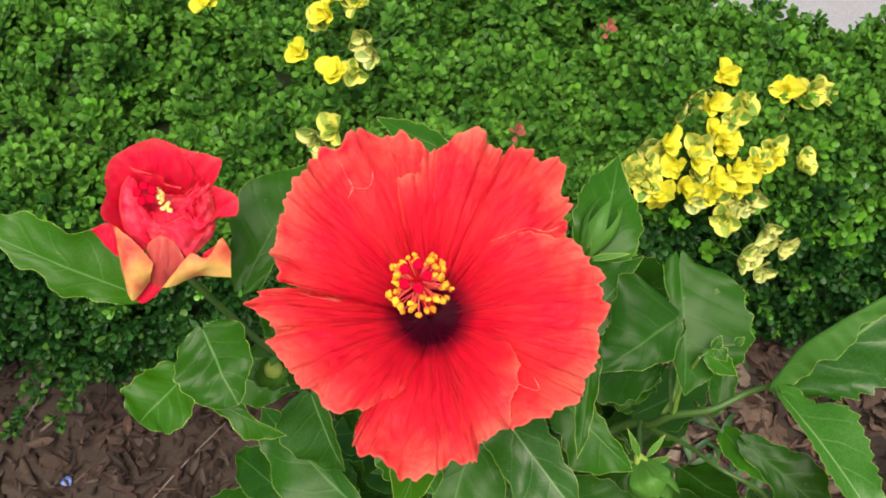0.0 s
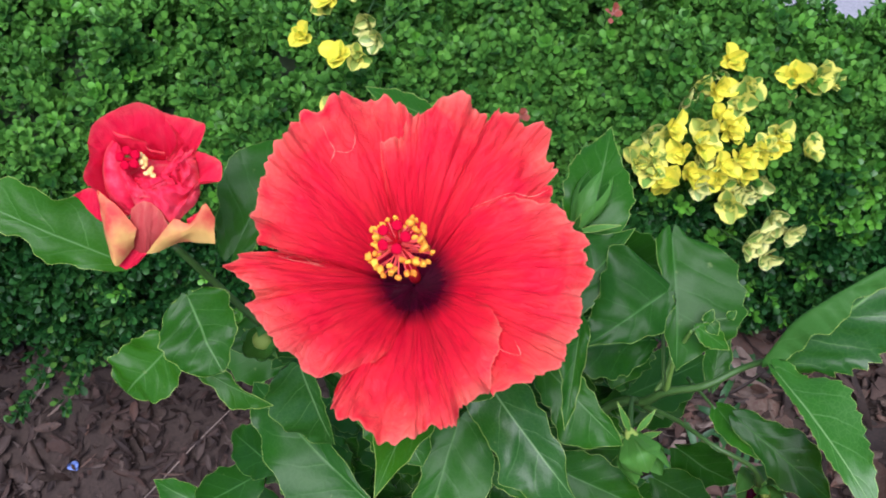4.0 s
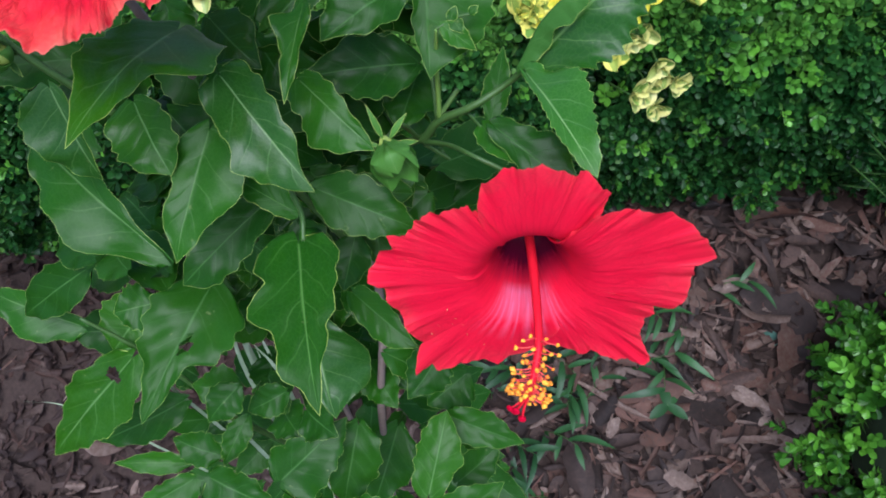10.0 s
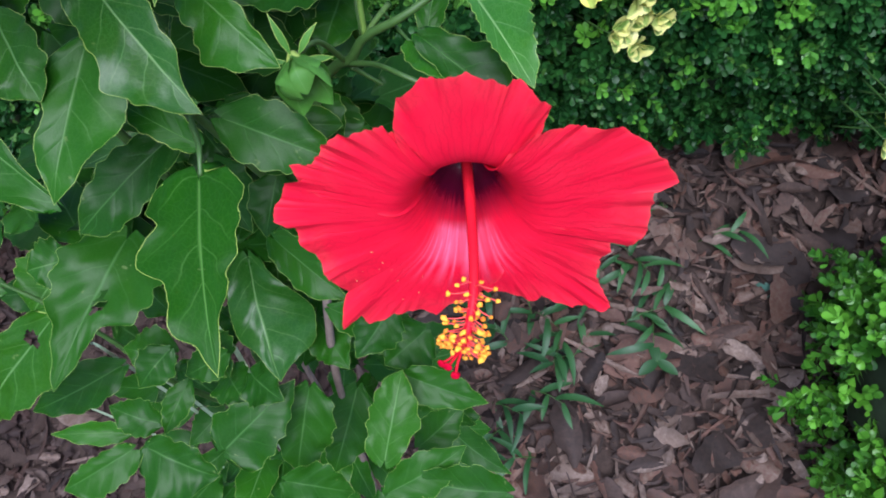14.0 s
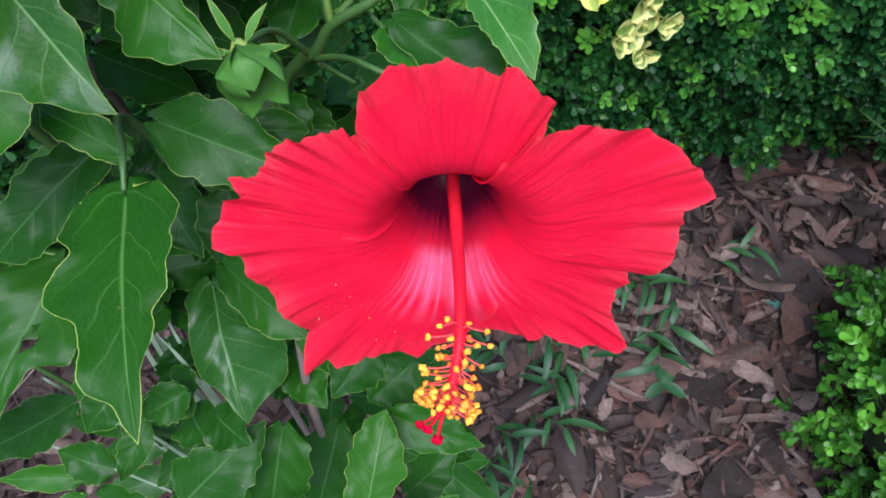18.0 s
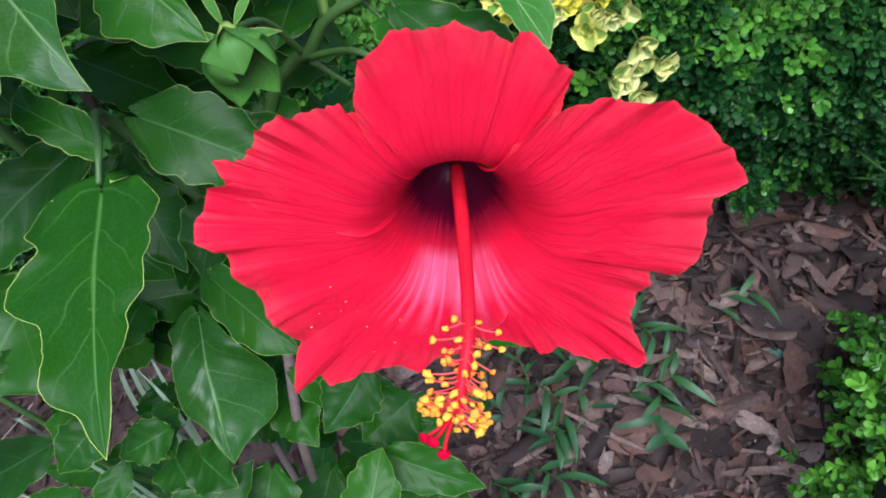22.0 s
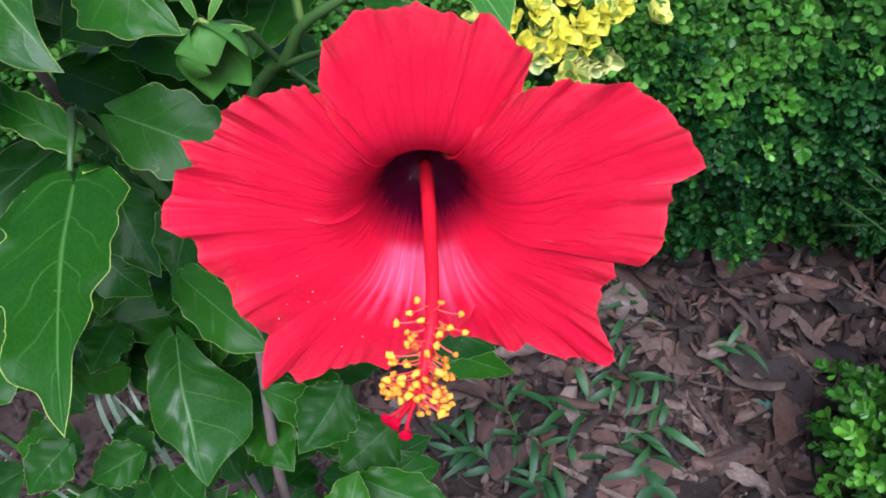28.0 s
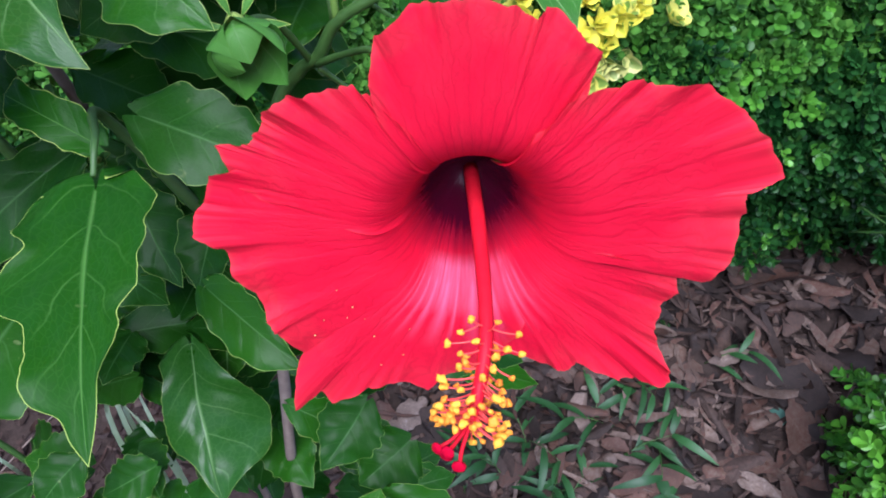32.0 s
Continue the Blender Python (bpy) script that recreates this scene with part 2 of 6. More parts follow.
    col = blend(t, throat, col, (0.075, 0.002, 0.016))
    t.links.new(math_node(t, "MULTIPLY_ADD", throat, -0.35, 0.55), b.inputs["Roughness"])
    t.links.new(math_node(t, "MULTIPLY_ADD", throat, 0.35, 0.12), b.inputs["Specular IOR Level"])
    t.links.new(col, b.inputs["Base Color"])
    bump(t, b, math_node(t, "ADD", math_node(t, "MULTIPLY", lines, -0.25), math_node(t, "MULTIPLY", wide, 1.6)), relief, 0.0013)
    thin(m, t, b, col, 0.26, (1.0, 0.5, 0.45))
    return m


PETAL_ORANGE = petal_material("petal_orange_red", (0.66, 0.007, 0.028), (0.30, 0.001, 0.012), (0.80, 0.062, 0.040), 0.21, edge=0.6, veins=0.40, patch=0.85, relief=1.0, ribs=24.0)
PETAL_RED = petal_material("petal_red", (0.70, 0.006, 0.032), (0.36, 0.001, 0.014), (0.78, 0.026, 0.054), 0.245, edge=0.14, veins=0.36, patch=0.8, relief=0.4, ribs=22.0)
PETAL_BLUSH = petal_material("petal_red_blush", (0.70, 0.006, 0.032), (0.36, 0.001, 0.014), (0.78, 0.024, 0.050), 0.235, blush=0.72, blush_at=0.17, edge=0.12, veins=0.36, patch=0.7, relief=0.4, ribs=26.0)
PETAL_BLUSH_SIDE = petal_material("petal_red_streaked", (0.70, 0.006, 0.032), (0.36, 0.001, 0.014), (0.78, 0.024, 0.050), 0.235, blush=0.6, blush_at=0.88, edge=0.12, veins=0.36, patch=0.7, relief=0.4, ribs=20.0)


def plain_material(name, low, high, rough, scale, strength=0.3, spec=0.4, island=False, own=False, pass_light=0.0):
    m, t, b = material(name, rough, spec)
    tex = t.nodes.new("ShaderNodeTexCoord")
    n = node(t, "ShaderNodeTexNoise", [(tex.outputs["Object"], "Vector")], Scale=scale, Detail=5.0, Roughness=0.6)
    fac = n.outputs[0]
    if island or own:
        src = t.nodes.new("ShaderNodeNewGeometry").outputs["Random Per Island"] if island else t.nodes.new("ShaderNodeObjectInfo").outputs["Random"]
        fac = math_node(t, "MULTIPLY_ADD", src, 0.85, math_node(t, "MULTIPLY_ADD", n.outputs[0], 0.5, -0.18), clamp=True)
    col = blend(t, fac, low, high)
    t.links.new(col, b.inputs["Base Color"])
    bump(t, b, n.outputs[0], strength, 0.002)
    if pass_light:
        thin(m, t, b, col, pass_light, (1.0, 1.0, 0.5))
    return m


def box_material(name, low, high, rough=0.4, each=0.45, lift=0.0):
    """Small box leaves: whole tufts lighter or darker, and each leaf a little different."""
    m, t, b = material(name, rough, 0.18)
    tex = t.nodes.new("ShaderNodeTexCoord")
    tuft = node(t, "ShaderNodeTexNoise", [(tex.outputs["Object"], "Vector")], Scale=15.0, Detail=3.0, Roughness=0.6)
    own = t.nodes.new("ShaderNodeNewGeometry").outputs["Random Per Island"]
    fac = math_node(t, "MULTIPLY_ADD", own, each, math_node(t, "MULTIPLY_ADD", tuft.outputs[0], 1.9, -0.78 + lift), clamp=True)
    col = blend(t, fac, low, high)
    fresh = math_node(t, "MULTIPLY", math_node(t, "SUBTRACT", own, 0.93), 10.0, clamp=True)
    col = blend(t, math_node(t, "MULTIPLY", fresh, 0.5), col, (0.17, 0.36, 0.05))
    t.links.new(col, b.inputs["Base Color"])
    fine = node(t, "ShaderNodeTexNoise", [(tex.outputs["Object"], "Vector")], Scale=260.0, Detail=2.0)
    bump(t, b, fine.outputs[0], 0.2, 0.001)
    thin(m, t, b, col, 0.2, (1.0, 1.0, 0.5))
    return m


# face leaves darker, top lighter: shade put into colour, besides younger growth on top
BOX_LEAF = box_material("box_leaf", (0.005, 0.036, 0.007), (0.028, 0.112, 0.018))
BOX_TOP = box_material("box_young_lit_leaf", (0.017, 0.080, 0.011), (0.120, 0.320, 0.040), 0.42, 0.5)
BOX_FRESH = plain_material("box_leaf_fresh", (0.014, 0.085, 0.006), (0.120, 0.36, 0.024), 0.4, 30, 0.2, own=True, pass_light=0.2)
BOX_SPRIG = plain_material("box_sprig_leaf", (0.030, 0.135, 0.012), (0.11, 0.33, 0.025), 0.42, 30, 0.2, own=True, pass_light=0.2)
# near-black core stands in for the shade between leaves and twigs
BOX_CORE = plain_material("box_core_shade", (0.010, 0.022, 0.007), (0.030, 0.052, 0.016), 0.9, 60, 0.6)
SOIL = plain_material("dark_mulch_soil", (0.012, 0.009, 0.007), (0.055, 0.039, 0.030), 0.95, 130, 1.0, 0.2)


def litter_material(name, island, mulch_shade=0.0):
    m, t, b = material(name, 0.75, 0.25)
    tex = t.nodes.new("ShaderNodeTexCoord")
    n = node(t, "ShaderNodeTexNoise", [(tex.outputs["Object"], "Vector")], Scale=120.0, Detail=6.0, Roughness=0.7)
    big = node(t, "ShaderNodeTexNoise", [(tex.outputs["Object"], "Vector")], Scale=14.0, Detail=2.0)
    src = t.nodes.new("ShaderNodeNewGeometry").outputs["Random Per Island"] if island else t.nodes.new("ShaderNodeObjectInfo").outputs["Random"]
    tone = math_node(t, "MULTIPLY_ADD", n.outputs[0], 0.75, math_node(t, "MULTIPLY_ADD", src, 0.9, -0.40), clamp=True)
    col = ramp(t, tone, [(0.0, (0.012, 0.009, 0.007)), (0.25, (0.032, 0.022, 0.016)), (0.45, (0.068, 0.044, 0.032)), (0.60, (0.092, 0.046, 0.030)), (0.75, (0.118, 0.085, 0.062)), (0.92, (0.175, 0.135, 0.105)), (1.0, (0.26, 0.215, 0.18))])
    col = blend(t, math_node(t, "MULTIPLY_ADD", big.outputs[0], 1.7, -0.60, clamp=True), col, (0.022, 0.015, 0.012))
    if mulch_shade:
        # dark mulch tone, with the shade beside hedge and shrub put in
        col = blend(t, mulch_shade, col, (0.019, 0.011, 0.008))
    t.links.new(col, b.inputs["Base Color"])
    bump(t, b, n.outputs[0], 0.5, 0.002)
    return m


LITTER = litter_material("dry_leaf_litter", True)
MULCH = litter_material("shaded_bark_mulch", True, 0.68)
LITTER_OWN = litter_material("dry_leaf", False)
STEM_GREEN = plain_material("green_stem", (0.022, 0.066, 0.010), (0.050, 0.12, 0.020), 0.5, 90, 0.3)
STEM_PALE = plain_material("young_green_stem", (0.075, 0.165, 0.022), (0.14, 0.26, 0.045), 0.5, 90, 0.3)
STEM_WOOD = plain_material("grey_brown_stem", (0.10, 0.075, 0.055), (0.24, 0.19, 0.15), 0.8, 120, 0.6)
ANTHER_PALE = plain_material("anther_cream", (0.66, 0.40, 0.10), (0.76, 0.54, 0.20), 0.7, 300, 0.4, own=True)
ANTHER = plain_material("anther_yellow", (0.70, 0.22, 0.008), (0.86, 0.44, 0.025), 0.7, 300, 0.4, own=True)
STYLE_RED = plain_material("style_red", (0.46, 0.002, 0.014), (0.60, 0.012, 0.022), 0.5, 200, 0.2, 0.15)
STIGMA_RED = plain_material("stigma_dark_red", (0.34, 0.0, 0.014), (0.50, 0.002, 0.024), 0.8, 400, 0.5, 0.05)
FILAMENT = plain_material("filament_pink", (0.70, 0.03, 0.03), (0.82, 0.12, 0.09), 0.5, 200, 0.1)
GRASS = plain_material("weed_grass", (0.012, 0.055, 0.014), (0.03, 0.105, 0.026), 0.5, 50, 0.2, own=True, pass_light=0.2)
STRAP = plain_material("pale_strap_leaf", (0.16, 0.27, 0.13), (0.40, 0.50, 0.33), 0.5, 60, 0.2)
CONCRETE = plain_material("pale_concrete", (0.13, 0.135, 0.14), (0.33, 0.335, 0.345), 0.9, 160, 0.6, 0.2)
SEPAL = leaf_material("sepal_green", (0.034, 0.125, 0.014), (0.062, 0.190, 0.024), 0.45)
CUP_RED = petal_material("cup_petal_crimson", (0.68, 0.005, 0.038), (0.40, 0.001, 0.018), (0.76, 0.06, 0.09), 0.0, edge=0.5, veins=0.12)


def flap_material(name):
    m, t, b = material(name, 0.6, 0.15)
    uv, along, across = uv_parts(t)
    tex = t.nodes.new("ShaderNodeTexCoord")
    n = node(t, "ShaderNodeTexNoise", [(tex.outputs["Object"], "Vector")], Scale=70.0, Detail=4.0)
    fac = math_node(t, "MULTIPLY_ADD", n.outputs[0], 0.8, math_node(t, "MULTIPLY_ADD", along, -0.15, 0.06), clamp=True)
    col = ramp(t, fac, [(0.22, (0.50, 0.05, 0.04)), (0.34, (0.56, 0.20, 0.08)), (0.46, (0.58, 0.36, 0.10)), (0.75, (0.60, 0.46, 0.14))])
    edge = math_node(t, "MULTIPLY", math_node(t, "SUBTRACT", along, 0.90), 8.0, clamp=True)
    col = blend(t, math_node(t, "MULTIPLY", edge, 0.7), col, (0.72, 0.16, 0.08))
    t.links.new(col, b.inputs["Base Color"])
    bump(t, b, n.outputs[0], 0.3, 0.0015)
    thin(m, t, b, col, 0.2, (1.0, 0.7, 0.5))
    return m


CUP_BACK = flap_material("cup_petal_yellow_back")
CUP_FRONT = petal_material("cup_petal_dull_back", (0.46, 0.05, 0.05), (0.32, 0.015, 0.025), (0.56, 0.17, 0.12), 0.0, edge=0.6, veins=0.12, ribs=9.0)
# pale pink patches put the sheen of the heart's folds into its colour
CUP_HEART = petal_material("cup_heart_crimson", (0.72, 0.008, 0.045), (0.40, 0.001, 0.018), (0.84, 0.15, 0.19), 0.0, edge=0.6, veins=0.15, relief=0.5, ribs=7.0)


# ---- shapes ----
def mesh_of(name, verts, faces, mat=None, uvs=None, smooth=True, rims=None):
    me = bpy.data.meshes.new(name)
    me.from_pydata([tuple(v) for v in verts], [], faces)
    for title, table in (("UVMap", uvs), ("rim", rims)):
        if table is not None:
            layer = me.uv_layers.new(name=title)
            idx = np.empty(len(me.loops), dtype=np.int32)
            me.loops.foreach_get("vertex_index", idx)
            layer.data.foreach_set("uv", np.asarray(table, dtype=np.float32)[idx].ravel())
    if smooth:
        me.polygons.foreach_set("use_smooth", np.ones(len(me.polygons), dtype=bool))
    if mat:
        me.materials.append(mat)
    me.update()
    return me


def part(name, me, parent, label=""):
    ob = new(name, me)
    ob.parent = parent
    if label:
        tagged(ob, label=label)
    return ob


def thing(name, at, label, category, group="", kind=""):
    ob = new(name)
    ob.location = at
    ob.empty_display_size = 0.02
    return tagged(ob, label, category, group, kind)


def grid_faces(rows, cols):
    return [(r * cols + c, r * cols + c + 1, (r + 1) * cols + c + 1, (r + 1) * cols + c) for r in range(rows - 1) for c in range(cols - 1)]


def smooth_line(points, steps):
    """A Catmull-Rom line through the points."""
    p = [Vector(q) for q in points]
    p = [p[0] * 2 - p[1]] + p + [p[-1] * 2 - p[-2]]
    out = []
    for k in range(1, len(p) - 2):
        for s in range(steps):
            t = s / steps
            out.append(0.5 * (2 * p[k] + (p[k + 1] - p[k - 1]) * t + (2 * p[k - 1] - 5 * p[k] + 4 * p[k + 1] - p[k + 2]) * t * t
                              + (3 * p[k] - p[k - 1] - 3 * p[k + 1] + p[k + 2]) * t ** 3))
    return out + [p[-2]]


def tube(points, radii, mat, sides=8, steps=6, knots=0.0, seed=1):
    line = smooth_line(points, steps)
    n = len(line)
    rng = random.Random(seed)
    verts, faces = [], []
    for k, q in enumerate(line):
        way = (line[min(k + 1, n - 1)] - line[max(k - 1, 0)]).normalized()
        a = way.orthogonal().normalized() if k == 0 else (a - way * a.dot(way)).normalized()
        b = way.cross(a)
        f = k / (n - 1) * (len(radii) - 1)
        i = min(int(f), len(radii) - 2)
        r = radii[i] + (radii[i + 1] - radii[i]) * (f - i)
        r *= 1 + knots * rng.uniform(-1, 1)
        for s in range(sides):
            th = 2 * math.pi * s / sides
            verts.append(q + (a * math.cos(th) + b * math.sin(th)) * r)
    for k in range(n - 1):
        for s in range(sides):
            faces.append((k * sides + s, k * sides + (s + 1) % sides, (k + 1) * sides + (s + 1) % sides, (k + 1) * sides + s))
    faces.append(tuple(reversed(range(sides))))
    faces.append(tuple(range((n - 1) * sides, n * sides)))
    return mesh_of("tube", verts, faces, mat)


# ---- ground ----
def ground_height(x, y):
    s = min(max(y, -0.9), 0.97)
    return 0.032 * min(max(x, -1.5), 1.5) + 0.353 * s - 0.489


def ground_sheet():
    xs = np.r_[-600, -60, -12, -4, np.linspace(-2, 2, 81), 4, 12, 60, 600]
    ys = np.r_[-600, -60, -12, -3, np.linspace(-1.2, 1.4, 66), 4, 12, 60, 600]
    verts = []
    for y in ys:
        for x in xs:
            near = abs(x) < 2.1 and -1.3 < y < 1.5
            z = ground_height(x, y)
            if near:
                z += 0.012 * noise.noise((x * 7, y * 7, 0)) + 0.006 * noise.noise((x * 21, y * 21, 3))
            if y > 1.1:
                z -= 0.05
            verts.append((x, y, z))
    ob = new("ground", mesh_of("ground", verts, grid_faces(len(ys), len(xs)), SOIL))
    return tagged(ob, "dark brown mulched garden soil sloping up to hedge", "ground", kind="structure")


ground = ground_sheet()


def pavement():
    bm = bmesh.new()
    bmesh.ops.create_cube(bm, size=1, matrix=Matrix.Translation((0, 3.3, -0.155)) @ Matrix.Diagonal((40, 3.2, 0.12, 1)))
    bmesh.ops.bevel(bm, geom=bm.edges[:], offset=0.008, segments=2, affect="EDGES")
    me = bpy.data.meshes.new("pavement")
    bm.to_mesh(me)
    bm.free()
    me.materials.append(CONCRETE)
    return tagged(new("pavement", me), "pale grey concrete walk behind the hedge", "pavement", kind="structure")


pavement()


# ---- small-leaved sprigs ----
def spoon_leaf(length, width, cup=0.18):
    """A rounded small leaf along +x, its face up, its tip a little curled back."""
    prof = ((0.22, 0.34), (0.48, 0.80), (0.70, 1.0), (0.87, 0.86), (0.97, 0.46))
    v = [(0, 0, 0)]
    for u, w in prof:
        z = 0.10 * length * u * (1 - 1.2 * u)
        v += [(u * length, -w * width / 2, z + cup * w * width * 0.5), (u * length, 0, z), (u * length, w * width / 2, z + cup * w * width * 0.5)]
    v.append((length * 1.01, 0, -0.02 * length))
    f = [(0, 1, 2), (0, 2, 3)]
    for k in range(4):
        i = 1 + 3 * k
        f += [(i, i + 3, i + 4, i + 1), (i + 1, i + 4, i + 5, i + 2)]
    f += [(13, 16, 14), (14, 16, 15)]
    return np.array(v), f


def sprig_arrays(seed, pairs=4, length=0.014, width=0.0085, stem=0.022, spread=62):
    """Pairs of leaves up a short shoot that points along +z."""
    rng = random.Random(seed)
    verts, faces = [], []
    for k in range(pairs):
        h = stem * (k + 0.4) / pairs
        for s in (0, 1):
            lv, lf = spoon_leaf(length * rng.uniform(0.8, 1.15) * (1 - 0.10 * (k == pairs - 1)), width * rng.uniform(0.85, 1.15), rng.uniform(0.1, 0.4))
            lift = radians(90 - spread * (1 - 0.55 * k / max(1, pairs - 1)) + rng.uniform(-14, 14))
            turn = radians(90 * (k % 2) + 180 * s + rng.uniform(-22, 22))
            m = Matrix.Translation((0, 0, h)) @ Matrix.Rotation(turn, 4, "Z") @ Matrix.Rotation(-lift, 4, "Y") @ Matrix.Rotation(rng.uniform(-0.5, 0.5), 4, "X")
            r = np.array(m)
            off = len(verts)
            verts += list(lv @ r[:3, :3].T + r[:3, 3])
            faces += [tuple(i + off for i in f) for f in lf]
    return np.array(verts), faces


def turn_to(direction, spin):
    q = Vector((0, 0, 1)).rotation_difference(Vector(direction))
    return (q.to_matrix() @ Matrix.Rotation(spin, 3, "Z"))


def join_many(name, kinds, places, mat):
    """One mesh of many sprigs: places are (kind, position, 3x3 turn, scale)."""
    allv, loops, starts, off, at = [], [], [], 0, 0
    for k, pos, rot, sc in places:
        v, f = kinds[k]
        allv.append(v @ (np.array(rot).T * sc) + np.array(pos))
        for face in f:
            starts.append(at)
            loops.extend(i + off for i in face)
            at += len(face)
        off += len(v)
    allv = np.concatenate(allv)
    me = bpy.data.meshes.new(name)
    me.vertices.add(len(allv))
    me.vertices.foreach_set("co", allv.astype(np.float32).ravel())
    me.loops.add(len(loops))
    me.loops.foreach_set("vertex_index", np.array(loops, dtype=np.int32))
    me.polygons.add(len(starts))
    me.polygons.foreach_set("loop_start", np.array(starts, dtype=np.int32))
    me.polygons.foreach_set("use_smooth", np.ones(len(starts), dtype=bool))
    me.update(calc_edges=True)
    me.materials.append(mat)
    return me


# ---- hedge ----
HEDGE_PROFILE = [(0.96, -0.16), (0.90, -0.05), (0.80, 0.06), (0.755, 0.16), (0.735, 0.27), (0.75, 0.37), (0.80, 0.44), (0.88, 0.50), (0.97, 0.555), (1.06, 0.59), (1.14, 0.60)]


def hedge_point(x, s):
    """The hedge's skin: s runs from 0 at the foot of its front to 1 at the back of its top."""
    f = s * (len(HEDGE_PROFILE) - 1)
    i = min(int(f), len(HEDGE_PROFILE) - 2)
    (y0, z0), (y1, z1) = HEDGE_PROFILE[i], HEDGE_PROFILE[i + 1]
    y, z = y0 + (y1 - y0) * (f - i), z0 + (z1 - z0) * (f - i)
    if s > 0.7:
        y += (s - 0.7) / 0.3 * (0.13 - 0.30 * max(-0.75, min(x, 0.9)))
    y += 0.045 * max(0.0, min(1.0, (x - 0.25) / 0.4)) * max(0.0, min(1.0, (0.75 - s) / 0.25))
    lump = 0.055 * noise.noise((x * 4.2, s * 5.0, 1.7)) + 0.050 * noise.noise((x * 11, s * 12, 5.1)) + 0.022 * noise.noise((x * 25, s * 28, 2.2))
    ny, nz = z0 - z1, y1 - y0
    length = math.hypot(ny, nz)
    ny, nz = ny / length, nz / length
    return Vector((x, y + ny * lump, z + nz * lump)), Vector((0, ny, nz))


hedge = thing("hedge", (0, 1.0, -0.14), "clipped dense small-leaved green boxwood hedge along the bed", "hedge")
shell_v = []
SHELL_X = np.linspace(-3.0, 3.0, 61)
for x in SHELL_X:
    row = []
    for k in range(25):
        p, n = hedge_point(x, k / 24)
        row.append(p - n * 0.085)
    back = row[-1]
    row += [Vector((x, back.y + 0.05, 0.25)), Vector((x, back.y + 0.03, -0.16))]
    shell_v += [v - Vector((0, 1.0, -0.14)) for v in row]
part("inner_thicket", mesh_of("inner_thicket", shell_v, grid_faces(61, 27), BOX_CORE), hedge, "dark shell inside the hedge, coloured as its inner shade")
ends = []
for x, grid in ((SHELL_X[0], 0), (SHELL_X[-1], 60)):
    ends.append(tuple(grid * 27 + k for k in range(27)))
part("end_thicket", mesh_of("end_thicket", shell_v, ends, BOX_CORE, smooth=False), hedge, "dark sheets closing the hedge's ends, coloured as its inner shade")
SPRIGS = [sprig_arrays(s, 4 + s % 2, 0.0155, 0.0088, 0.026) for s in range(8)]
FOOT = Vector((0, 1.0, -0.14))


def hedge_sprig(rng, x, s, sink, loose=0.7):
    p, n = hedge_point(x, s)
    p = p - n * sink
    d = n + Vector((rng.uniform(-loose, loose), rng.uniform(-0.6, 0.3), rng.uniform(-0.1, 0.9)))
    return (rng.randrange(len(SPRIGS)), p - FOOT, turn_to(d.normalized(), rng.uniform(0, 6.3)), rng.uniform(0.85, 1.3))


def hedge_clumps(rng, count, x0, x1, s0, s1):
    """Leafy shoots gathered in tufts, with dark gaps left between them."""
    out = []
    for _ in range(count):
        x, s = rng.uniform(x0, x1), rng.uniform(s0, s1)
        hub, n = hedge_point(x, s)
        hub = hub - n * (0.030 + rng.random() ** 1.4 * 0.035)
        size = rng.uniform(0.022, 0.042)
        for _ in range(17):
            o = Vector((rng.gauss(0, 1), rng.gauss(0, 1), rng.gauss(0, 1))).normalized()
            if o.dot(n) < -0.35:
                o = -o
            p = hub + o * size * rng.uniform(0.6, 1.0)
            d = (o + n * 0.5 + Vector((0, -0.1, 0.35))).normalized()
            out.append((rng.randrange(len(SPRIGS)), p - FOOT, turn_to(d, rng.uniform(0, 6.3)), rng.uniform(0.85, 1.25)))
    return out


rng = random.Random(11)
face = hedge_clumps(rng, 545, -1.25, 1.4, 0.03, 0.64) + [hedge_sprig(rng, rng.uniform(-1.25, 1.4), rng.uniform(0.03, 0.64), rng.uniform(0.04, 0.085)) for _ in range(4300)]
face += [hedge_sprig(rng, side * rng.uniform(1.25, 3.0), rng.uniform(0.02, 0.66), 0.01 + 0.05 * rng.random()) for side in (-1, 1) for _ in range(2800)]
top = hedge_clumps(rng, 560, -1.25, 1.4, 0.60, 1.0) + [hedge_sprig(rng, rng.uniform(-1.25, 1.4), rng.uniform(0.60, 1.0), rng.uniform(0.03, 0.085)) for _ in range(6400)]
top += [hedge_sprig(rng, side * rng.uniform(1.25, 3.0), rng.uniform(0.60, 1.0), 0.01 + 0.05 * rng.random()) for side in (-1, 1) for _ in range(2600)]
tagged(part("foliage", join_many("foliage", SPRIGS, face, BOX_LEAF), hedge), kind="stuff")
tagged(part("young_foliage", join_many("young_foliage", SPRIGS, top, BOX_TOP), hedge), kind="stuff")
SPRIG_MESH = [mesh_of("sprig", v, f, BOX_SPRIG) for v, f in SPRIGS]
for k, pos, rot, sc in [hedge_sprig(rng, rng.uniform(-0.6, 1.0), rng.uniform(0.12, 0.98), 0.014) for _ in range(240)] + [hedge_sprig(rng, rng.gauss(0.62, 0.09), rng.uniform(0.50, 0.72), 0.008) for _ in range(55)]:
    ob = part("sprig", SPRIG_MESH[k], hedge)
    ob.matrix_local = Matrix.Translation(pos) @ rot.to_4x4() @ Matrix.Scale(sc, 4)


# ---- hibiscus shrub ----
TOWARDS = Vector((-0.05, -0.55, 0.83))
PLANT = Vector((0.09, 0.22, ground_height(0.09, 0.22)))
